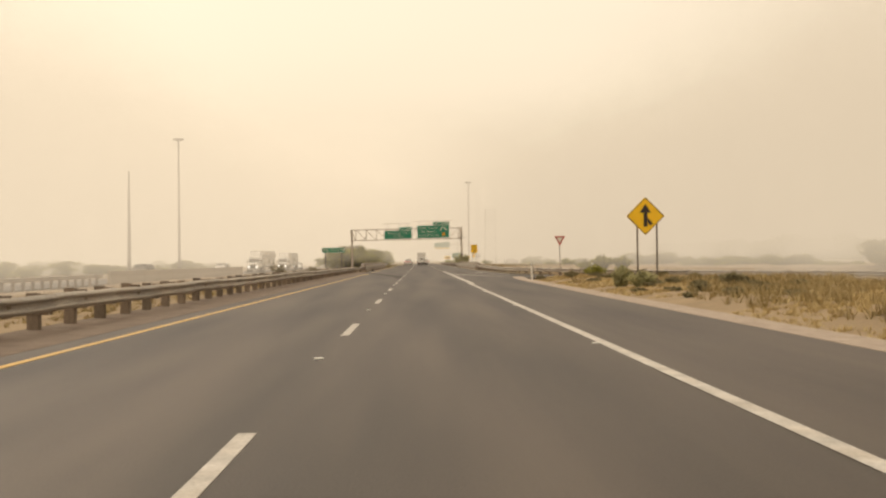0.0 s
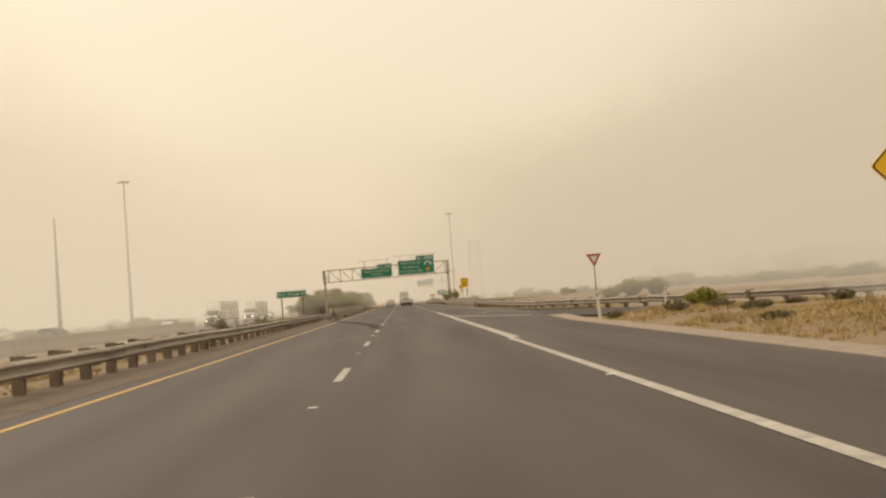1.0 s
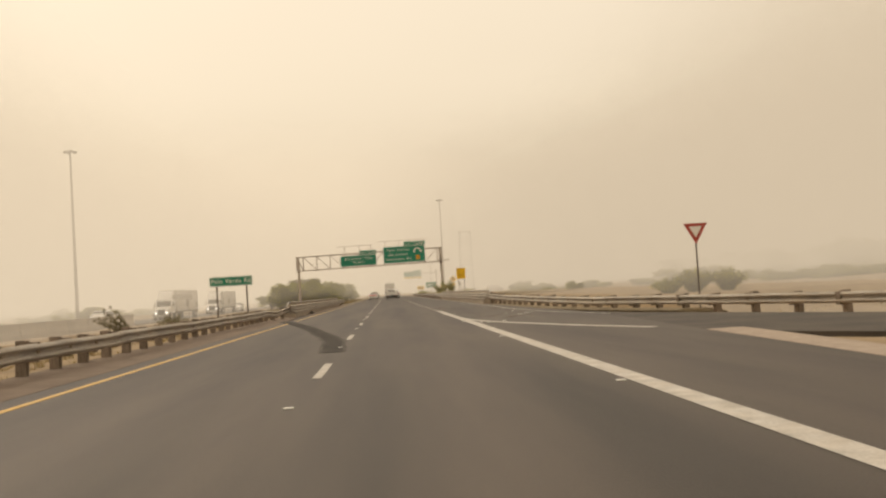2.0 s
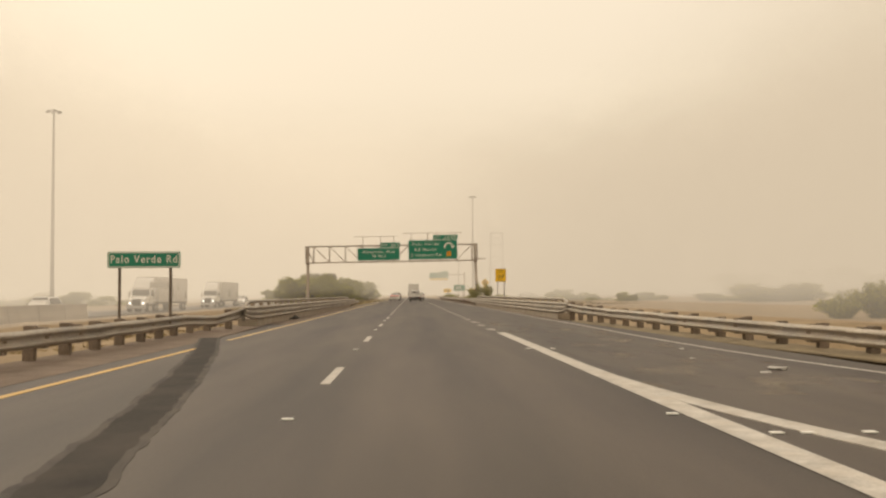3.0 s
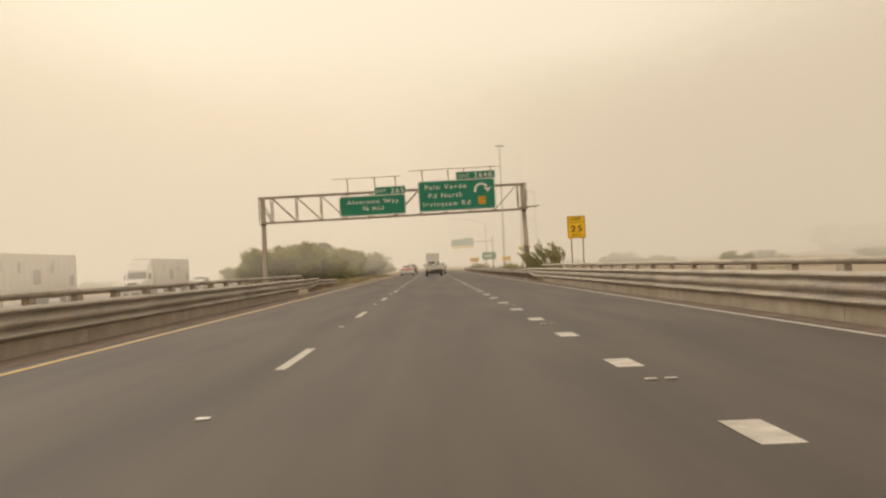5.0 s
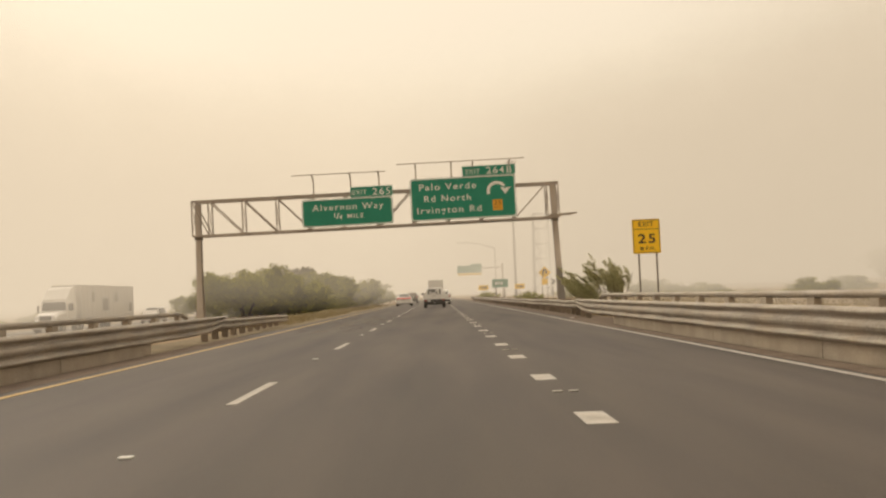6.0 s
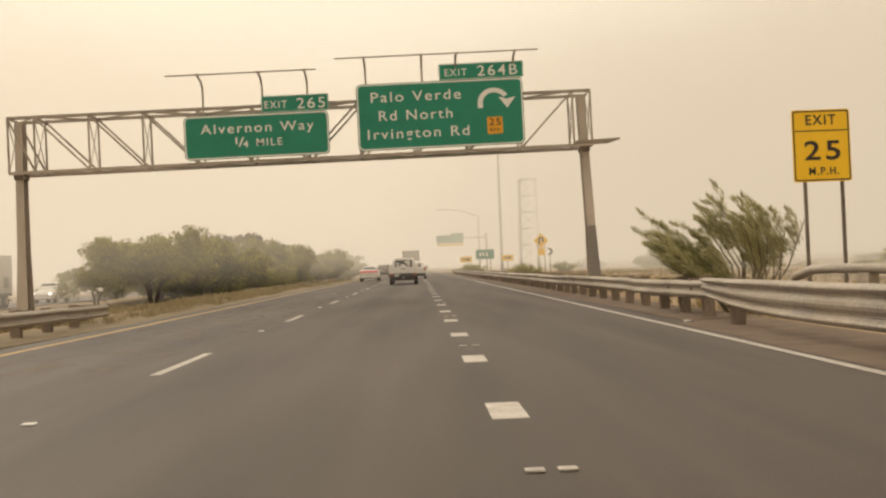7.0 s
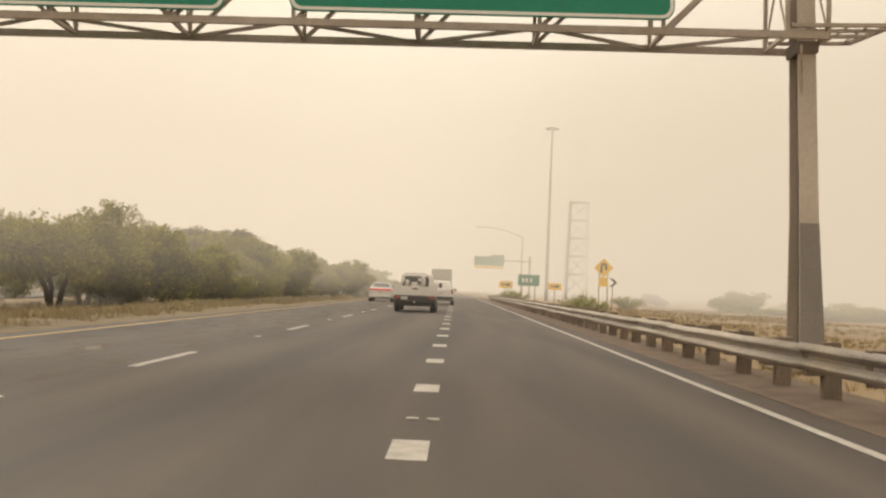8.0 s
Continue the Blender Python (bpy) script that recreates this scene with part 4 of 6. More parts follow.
def exit_speed_sign():
    y, x0, x1, z0, z1 = 194.8, 10.83, 12.02, 2.56, 4.015
    s = thing("exit_speed_sign", Matrix.Identity(4), "yellow exit speed sign with black lettering on two posts", "road sign")
    cx = (x0 + x1) / 2
    part("panel", prism(bmesh.new(), round_rect(1.20, 1.485, 0.05, 4, cx, (z0 + z1) / 2), y - 0.01, y + 0.01), M_SIGN_YELLOW, s)
    part("border", ring_plate(bmesh.new(), round_rect(1.16, 1.44, 0.05, 4, cx, (z0 + z1) / 2), round_rect(1.11, 1.39, 0.04, 4, cx, (z0 + z1) / 2), y - 0.015, y - 0.008), M_SIGN_BLACK, s)
    bm = bmesh.new()
    box(bm, (cx, y - 0.012, 3.595), (1.14, 0.006, 0.022))
    part("divider", bm, M_SIGN_BLACK, s)
    legend("EXIT", 0.20, M_SIGN_BLACK, s, cx - 0.31, 3.72, y - 0.014, 0.62, bold=0.004)
    legend("25", 0.38, M_SIGN_BLACK, s, cx - 0.36, 3.0, y - 0.014, 0.74, bold=0.008)
    legend("M.P.H.", 0.15, M_SIGN_BLACK, s, cx - 0.28, 2.69, y - 0.014, 0.62, bold=0.003)
    sign_post(s, 11.07, y + 0.05, -0.4, 3.8)
    sign_post(s, 11.84, y + 0.05, -0.4, 3.8)


exit_speed_sign()


def delineator(x, y, h=0.95, lean=0.0):
    d = thing("delineator", pose(x, y, -0.05, 0, lean, 0), "white plastic roadside marker post, slightly leaning", "marker post", "marker posts")
    bm = bmesh.new()
    box(bm, (0, 0, h / 2), (0.10, 0.03, h), bevel=0.008)
    part("blade", bm, M_SIGN_WHITE, d)
    bm = bmesh.new()
    box(bm, (0, -0.018, h - 0.12), (0.07, 0.008, 0.10))
    part("reflector", bm, M_SIGN_BACK, d)


delineator(7.58, 58.66, 1.0, -3)
delineator(13.3, 72.6, 0.9, 2)


def overhead_far_sign():
    """The next overhead sign down the road, on a cantilever."""
    y = 402.0
    s = thing("overhead_sign", Matrix.Identity(4), "distant green overhead sign with a yellow lower strip", "road sign")
    part("panel", prism(bmesh.new(), [(7.2, 6.2), (13.0, 6.2), (13.0, 8.3), (10.4, 8.3), (10.4, 7.9), (7.2, 7.9)], y, y + 0.08), M_GREEN, s)
    bm = bmesh.new()
    box(bm, (10.1, y - 0.01, 5.85), (5.7, 0.06, 0.55))
    part("exit_strip", bm, M_SIGN_YELLOW, s, "yellow exit-only strip")
    bm = bmesh.new()
    bar(bm, (7.5, y + 0.3, 7.2), (18, y + 0.3, 7.2), 0.25)
    tube(bm, [(18, y + 0.3, -1), (18, y + 0.3, 8.2)], 0.25, 10)
    part("cantilever", bm, M_GANTRY, s)


overhead_far_sign()


def gore_sign():
    y = 330.0
    s = thing("gore_sign", Matrix.Identity(4), "green exit sign standing between yellow arrow boards", "road sign")
    part("panel", prism(bmesh.new(), round_rect(2.7, 1.4, 0.08, 3, 13.0, 2.75), y, y + 0.04), M_GREEN, s)
    bm = bmesh.new()
    for x in (12.3, 12.75, 13.3):
        box(bm, (x, y - 0.01, 2.75), (0.28, 0.02, 0.5))
    part("legend", bm, M_SIGN_WHITE, s)
    sign_post(s, 12.2, y + 0.06, -0.5, 3.3, 0.1)
    sign_post(s, 13.8, y + 0.06, -0.5, 3.3, 0.1)


gore_sign()
for x, z in ((10.2, 2.1), (16.4, 2.1)):
    s = thing("arrow_board", pose(x, 331, 0), "yellow one-direction arrow board on a post", "road sign", "arrow boards")
    part("panel", prism(bmesh.new(), round_rect(1.7, 0.85, 0.05, 3, 0, z), 0, 0.03), M_SIGN_YELLOW, s)
    bm = bmesh.new()
    prism(bm, [(-0.55, z - 0.08), (0.2, z - 0.08), (0.2, z - 0.26), (0.6, z), (0.2, z + 0.26), (0.2, z + 0.08), (-0.55, z + 0.08)], -0.01, -0.002)
    part("arrow", bm, M_SIGN_BLACK, s)
    sign_post(s, 0, 0.06, -0.5, z + 0.2, 0.09)


def hairpin_sign():
    y, cx = 284.0, 16.0
    s = thing("hairpin_sign", Matrix.Identity(4), "yellow diamond hairpin-bend sign with a speed plate", "road sign")
    part("panel", prism(bmesh.new(), diamond(cx, 3.45, 0.80), y, y + 0.02), M_SIGN_YELLOW, s)
    bm = bmesh.new()
    tube(bm, [(cx - 0.2, y - 0.012, 3.05), (cx - 0.2, y - 0.012, 3.6), (cx - 0.1, y - 0.012, 3.78), (cx + 0.1, y - 0.012, 3.78), (cx + 0.2, y - 0.012, 3.6), (cx + 0.2, y - 0.012, 3.3)], 0.085, 6)
    part("arrow", bm, M_SIGN_BLACK, s)
    part("speed_plate", prism(bmesh.new(), round_rect(0.75, 0.75, 0.04, 3, cx, 2.30), y, y + 0.02), M_SIGN_YELLOW, s)
    sign_post(s, cx - 0.35, y + 0.06, -0.6, 3.1)
    sign_post(s, cx + 0.35, y + 0.06, -0.6, 3.1)


hairpin_sign()
s = thing("chevron_sign", pose(17.6, 290, 0), "dark chevron marker on a thin post", "road sign")
part("panel", prism(bmesh.new(), [(-0.25, 2.0), (0.2, 2.35), (-0.25, 2.7), (0.1, 2.7), (0.45, 2.35), (0.1, 2.0)], 0, 0.03), M_SIGN_BLACK, s)
sign_post(s, 0.05, 0.05, -0.6, 2.2)


# ---------------------------------------------------------------- lamp masts and pylon
def high_mast(x, y, h, ring=True):
    z0 = ground_height(x, y) - 0.3
    p = thing("lamp_mast", pose(x, y, z0), "tall tapering steel lighting mast", "lamp mast", "lamp masts")
    bm = tube(bmesh.new(), [(0, 0, 0), (0, 0, h * 0.5), (0, 0, h)], [0.32, 0.24, 0.13], 12)
    part("pole", bm, M_POLE, p, smooth=True)
    if ring:
        bm = bmesh.new()
        tube(bm, [(0.75 * math.cos(a), 0.75 * math.sin(a), h - 0.25) for a in np.linspace(0, 2 * math.pi, 17)], 0.05, 6)
        part("lamp_ring", bm, M_POLE, p)
        lm = bmesh.new()
        box(lm, (0, 0, 0), (0.42, 0.36, 0.30), bevel=0.06)
        lamp = mesh_object("lamp_head", lm, M_POLE)
        for k in range(6):
            a = 2 * math.pi * k / 6
            child("lamp_head", lamp, p, pose(0.95 * math.cos(a), 0.95 * math.sin(a), h - 0.40, 0, 0, math.degrees(a)))


high_mast(-50.85, 230.0, 29.4)
high_mast(-45.0, 168.6, 16.9, False)
high_mast(18.9, 373.0, 29.4)


def street_lamp(x, y, h, reach):
    p = thing("street_lamp", pose(x, y, -0.5), "street lamp with a long curved arm", "street lamp")
    part("pole", tube(bmesh.new(), [(0, 0, 0), (0, 0, h)], [0.14, 0.09], 10), M_POLE, p, smooth=True)
    part("arm", tube(bmesh.new(), [(0, 0, h - 0.2), (-reach * 0.4, 0, h + 0.9), (-reach * 0.75, 0, h + 1.35), (-reach, 0, h + 1.4)], [0.07, 0.06, 0.05, 0.05], 8), M_POLE, p, smooth=True)
    bm = bmesh.new()
    box(bm, (-reach - 0.3, 0, h + 1.35), (0.8, 0.3, 0.16), bevel=0.05)
    part("lamp_head", bm, M_POLE, p)


street_lamp(15.5, 387.0, 11.8, 7.6)


def pylon(x, y, h, w):
    p = thing("power_pylon", pose(x, y, -0.5), "steel lattice power pylon far off in the dust", "pylon")
    for sx in (-1, 1):
        for sy in (-1, 1):
            part("leg", bar(bmesh.new(), (sx * w / 2, sy * w / 2, 0), (sx * w * 0.42, sy * w * 0.42, h), 0.46), M_LATTICE, p)
    for k in range(5):
        z = h * (0.28 + 0.18 * k)
        bm = bmesh.new()
        for sy in (-1, 1):
            bar(bm, (-w * 0.47, sy * w * 0.45, z), (w * 0.47, sy * w * 0.45, z), 0.42)
            bar(bm, (-w * 0.46, sy * w * 0.45, z - h * 0.18), (w * 0.46, sy * w * 0.45, z), 0.14)
            bar(bm, (w * 0.46, sy * w * 0.45, z - h * 0.18), (-w * 0.46, sy * w * 0.45, z), 0.14)
        part("bracing", bm, M_LATTICE, p)


pylon(30.9, 437.0, 22.5, 4.7)


# ---------------------------------------------------------------- vehicles
def wheel(parent, x, y, r, w):
    t = part("wheel", tube(bmesh.new(), [(x - w / 2, y, r), (x - w / 2 + 0.03, y, r), (x + w / 2 - 0.03, y, r), (x + w / 2, y, r)], [r * 0.9, r, r, r * 0.9], 20), M_RUBBER, parent, "black tyre")
    sgn = 1 if x > 0 else -1
    part("rim", tube(bmesh.new(), [(x + sgn * (w / 2 - 0.06), y, r), (x + sgn * (w / 2 + 0.006), y, r)], [r * 0.62, r * 0.55], 16), M_CHROME, t)


def body_section(y, w, z0, zs, zr, wr):
    half = [(-w * 0.92, z0), (-w, z0 + 0.14), (-w, (z0 + zs) / 2 + 0.05), (-w * 0.97, zs), (-wr, zr - 0.07), (-wr * 0.86, zr)]
    pts = half + [(-x, z) for x, z in reversed(half)]
    return [(x, y, z) for x, z in pts]


def car_body(parent, rows, mat):
    bm = loft(bmesh.new(), [body_section(*r) for r in rows])
    return part("body", bm, mat, parent, smooth=False)


def pane(parent, pts, mat, name="window"):
    bm = bmesh.new()
    bm.faces.new([bm.verts.new(p) for p in pts])
    bmesh.ops.solidify(bm, geom=bm.faces[:], thickness=0.012)
    return part(name, bm, mat, parent)


def sedan(m):
    c = thing("sedan", m, "white four-door sedan with a full-width red tail lamp", "car")
    rows = [(0.0, 0.80, 0.42, 0.86, 0.98, 0.76), (0.10, 0.90, 0.34, 0.98, 1.06, 0.78), (0.70, 0.945, 0.26, 1.03, 1.11, 0.74), (1.50, 0.95, 0.24, 1.02, 1.42, 0.60),
            (2.1, 0.95, 0.24, 1.01, 1.475, 0.60), (2.9, 0.95, 0.24, 1.00, 1.45, 0.60), (3.7, 0.95, 0.24, 0.98, 1.06, 0.72), (4.6, 0.92, 0.26, 0.84, 0.92, 0.70), (5.0, 0.80, 0.34, 0.62, 0.72, 0.60)]
    car_body(c, rows, M_CAR_WHITE)
    pane(c, [(-0.66, 0.70, 1.135), (0.66, 0.70, 1.135), (0.50, 1.44, 1.425), (-0.50, 1.44, 1.425)], M_GLASS_REAR, "rear_window")
    for sx in (-1, 1):
        pane(c, [(sx * 0.935, 1.0, 1.05), (sx * 0.935, 3.45, 1.02), (sx * 0.64, 2.8, 1.38), (sx * 0.64, 1.6, 1.38)], M_GLASS, "side_window")
        bm = bmesh.new()
        box(bm, (sx * 1.02, 3.3, 1.02), (0.18, 0.12, 0.13), bevel=0.03)
        part("mirror", bm, M_CAR_WHITE, c)
        for y in (0.95, 4.05):
            wheel(c, sx * 0.83, y, 0.34, 0.23)
    bm = bmesh.new()
    box(bm, (0, 0.03, 0.93), (1.72, 0.12, 0.155), bevel=0.03)
    part("tail_lamp", bm, M_TAIL, c, "full-width red tail lamp")
    bm = bmesh.new()
    box(bm, (0, 0.06, 0.42), (1.70, 0.22, 0.20), bevel=0.04)
    part("bumper", bm, M_CAR_WHITE, c)
    bm = bmesh.new()
    box(bm, (0, 0.10, 0.30), (1.45, 0.25, 0.10), bevel=0.02)
    part("diffuser", bm, M_TRIM, c)
    bm = bmesh.new()
    box(bm, (0, -0.005, 0.72), (0.32, 0.04, 0.15), bevel=0.01)
    part("number_plate", bm, M_PLATE, c)


def suv(m, paint, label, rear_glass=None):
    c = thing("suv", m, label, "car", "cars on the road")
    rows = [(0.0, 0.84, 0.42, 0.98, 1.08, 0.80), (0.06, 0.93, 0.36, 1.08, 1.20, 0.78), (0.40, 0.95, 0.32, 1.10, 1.70, 0.66), (1.0, 0.95, 0.30, 1.08, 1.78, 0.66), (2.9, 0.95, 0.30, 1.06, 1.76, 0.66),
            (3.6, 0.95, 0.30, 1.04, 1.14, 0.76), (4.5, 0.93, 0.32, 0.92, 1.02, 0.76), (4.8, 0.84, 0.40, 0.70, 0.80, 0.70)]
    car_body(c, rows, paint)
    pane(c, [(-0.70, 0.055, 1.18), (0.70, 0.055, 1.18), (0.58, 0.36, 1.64), (-0.58, 0.36, 1.64)], rear_glass or M_GLASS, "rear_window")
    pane(c, [(-0.72, 3.52, 1.18), (0.72, 3.52, 1.18), (0.58, 2.99, 1.70), (-0.58, 2.99, 1.70)], M_GLASS, "windscreen")
    for sx in (-1, 1):
        pane(c, [(sx * 0.945, 0.5, 1.13), (sx * 0.945, 3.35, 1.09), (sx * 0.70, 2.85, 1.66), (sx * 0.70, 0.7, 1.66)], M_GLASS, "side_window")
        bm = bmesh.new()
        box(bm, (sx * 0.80, 0.02, 1.0), (0.16, 0.10, 0.34), bevel=0.03)
        part("tail_lamp", bm, M_SIGN_RED, c)
        bm = bmesh.new()
        box(bm, (sx * 0.66, 4.72, 0.80), (0.26, 0.12, 0.13), bevel=0.03)
        part("head_lamp", bm, M_HEAD, c)
        bm = bmesh.new()
        box(bm, (sx * 1.03, 3.1, 1.14), (0.18, 0.12, 0.18), bevel=0.03)
        part("mirror", bm, M_TRIM, c)
        for y in (0.9, 3.9):
            wheel(c, sx * 0.82, y, 0.37, 0.25)
    bm = bmesh.new()
    box(bm, (0, 0.03, 0.50), (1.76, 0.2, 0.22), bevel=0.04)
    part("bumper", bm, M_TRIM, c)
    bm = bmesh.new()
    box(bm, (0, -0.01, 0.86), (0.32, 0.04, 0.15), bevel=0.01)
    part("number_plate", bm, M_PLATE, c)


def service_truck(m):
    t = thing("service_truck", m, "white utility service truck with equipment in its open bed", "truck")
    # cab
    rows = [(2.55, 0.86, 0.55, 1.30, 1.90, 0.72), (2.65, 0.94, 0.50, 1.32, 1.98, 0.72), (3.4, 0.95, 0.50, 1.30, 2.02, 0.72), (4.0, 0.95, 0.50, 1.28, 1.96, 0.72), (4.6, 0.95, 0.50, 1.26, 1.36, 0.80),
            (5.5, 0.93, 0.52, 1.14, 1.24, 0.80), (5.8, 0.86, 0.58, 0.95, 1.05, 0.76)]
    cab = part("cab", loft(bmesh.new(), [body_section(*r) for r in rows]), M_CAR_WHITE, t)
    pane(cab, [(-0.62, 2.535, 1.42), (0.62, 2.535, 1.42), (0.60, 2.55, 1.84), (-0.60, 2.55, 1.84)], M_GLASS, "rear_window")
    for sx in (-1, 1):
        bm = bmesh.new()
        box(bm, (sx * 1.14, 4.2, 1.42), (0.16, 0.10, 0.26), bevel=0.03)
        bar(bm, (sx * 0.92, 4.25, 1.38), (sx * 1.12, 4.2, 1.38), 0.04)
        part("mirror", bm, M_TRIM, cab)
        # side bins of the service body
        bm = bmesh.new()
        box(bm, (sx * 0.82, 1.22, 1.16), (0.38, 2.42, 0.66), bevel=0.03)
        bn = part("side_bin", bm, M_CAR_WHITE, t)
        for y in (0.45, 1.22, 2.0):
            bm = bmesh.new()
            box(bm, (sx * 1.012, y, 1.16), (0.012, 0.68, 0.56), bevel=0.005)
            part("bin_door", bm, M_CAR_WHITE, bn)
        bm = bmesh.new()
        box(bm, (sx * 0.80, -0.235, 0.74), (0.22, 0.03, 0.11), bevel=0.01)
        part("tail_lamp", bm, M_SIGN_RED, t)
        for y in (1.15, 4.85):
            wheel(t, sx * 0.86, y, 0.40, 0.26)
    bm = bmesh.new()
    box(bm, (0, 1.25, 0.72), (1.3, 2.3, 0.14), bevel=0.01)
    part("bed_floor", bm, M_TRIM, t)
    bm = bmesh.new()
    box(bm, (0, 0.02, 1.08), (1.28, 0.06, 0.46), bevel=0.02)
    tg = part("tailgate", bm, M_CAR_WHITE, t)
    bm = bmesh.new()
    box(bm, (0, -0.015, 1.18), (0.26, 0.02, 0.07), bevel=0.006)
    part("latch", bm, M_TRIM, tg)
    bm = bmesh.new()
    box(bm, (0, -0.10, 0.66), (1.94, 0.24, 0.34), bevel=0.04)
    part("bumper", bm, M_TRIM, t, "dark step bumper")
    bm = bmesh.new()
    box(bm, (0, 0.5, 0.46), (1.5, 0.8, 0.30), bevel=0.04)
    tube(bm, [(-0.7, 1.15, 0.42), (0.7, 1.15, 0.42)], 0.09, 8)
    part("axle", bm, M_TRIM, t)
    bm = bmesh.new()
    box(bm, (-0.48, -0.23, 0.70), (0.32, 0.02, 0.15), bevel=0.005)
    part("number_plate", bm, M_PLATE, t)
    # rack over the bed and the equipment in it
    bm = bmesh.new()
    for sx in (-1, 1):
        tube(bm, [(sx * 0.70, 0.35, 1.45), (sx * 0.62, 0.36, 1.86), (sx * 0.45, 0.37, 1.95)], 0.035, 8)
        bar(bm, (sx * 0.60, 0.36, 1.90), (sx * 0.60, 2.6, 1.90), 0.05)
    bar(bm, (-0.48, 0.37, 1.95), (0.48, 0.37, 1.95), 0.06)
    part("rack", bm, M_CAR_WHITE, t)
    for name, cx, cy, cz, sx, sy, sz, mat, lab in (
            ("welder", -0.05, 0.9, 1.36, 0.30, 0.6, 0.30, M_CAR_WHITE, "white engine-driven welder"), ("tool_chest", 0.42, 1.3, 1.30, 0.40, 0.8, 0.5, M_TRIM, "black tool chest"),
            ("crate", -0.45, 1.5, 1.25, 0.34, 0.6, 0.56, M_TRIM, "dark crate"), ("reel", 0.22, 1.7, 1.66, 0.26, 0.24, 0.16, M_CAR_WHITE, "pale hose reel")):
        bm = bmesh.new()
        box(bm, (cx, cy, cz), (sx, sy, sz), bevel=0.04)
        part(name, bm, mat, t, lab)
    for x, z in ((-0.40, 1.44), (0.36, 1.62)):
        bm = tube(bmesh.new(), [(x, 0.62, z - 0.28), (x, 0.62, z + 0.10), (x, 0.62, z + 0.20)], [0.11, 0.11, 0.05], 12)
        part("gas_bottle", bm, M_CHROME, t, "grey gas bottle")
    bm = tube(bmesh.new(), [(0, -0.24, 0.50), (0, -0.34, 0.52)], 0.04, 8)
    part("tow_ball", bm, M_CHROME, t)


def trailer_box(parent, y0, y1, h, w=2.55, floor=1.1):
    bm = bmesh.new()
    box(bm, (0, (y0 + y1) / 2, (floor + h) / 2), (w, y1 - y0, h - floor), bevel=0.03)
    tb = part("trailer", bm, M_TRAILER, parent, "white box trailer")
    bm = bmesh.new()
    for k in range(int((y1 - y0) / 1.2)):
        for sx in (-1, 1):
            box(bm, (sx * (w / 2 + 0.005), y0 + 0.6 + 1.2 * k, (floor + h) / 2), (0.02, 0.05, h - floor - 0.2))
    part("wall_rib", bm, M_TRAILER, tb)
    bm = bmesh.new()
    box(bm, (0, (y0 + y1) / 2, floor - 0.12), (w - 0.1, y1 - y0, 0.22))
    box(bm, (0, y0 + 0.05, 0.55), (w - 0.2, 0.08, 0.12))
    part("chassis", bm, M_TRIM, tb)
    for y in (y0 + 1.2, y0 + 2.5):
        for sx in (-1, 1):
            wheel(parent, sx * 1.05, y, 0.50, 0.42)
    return tb


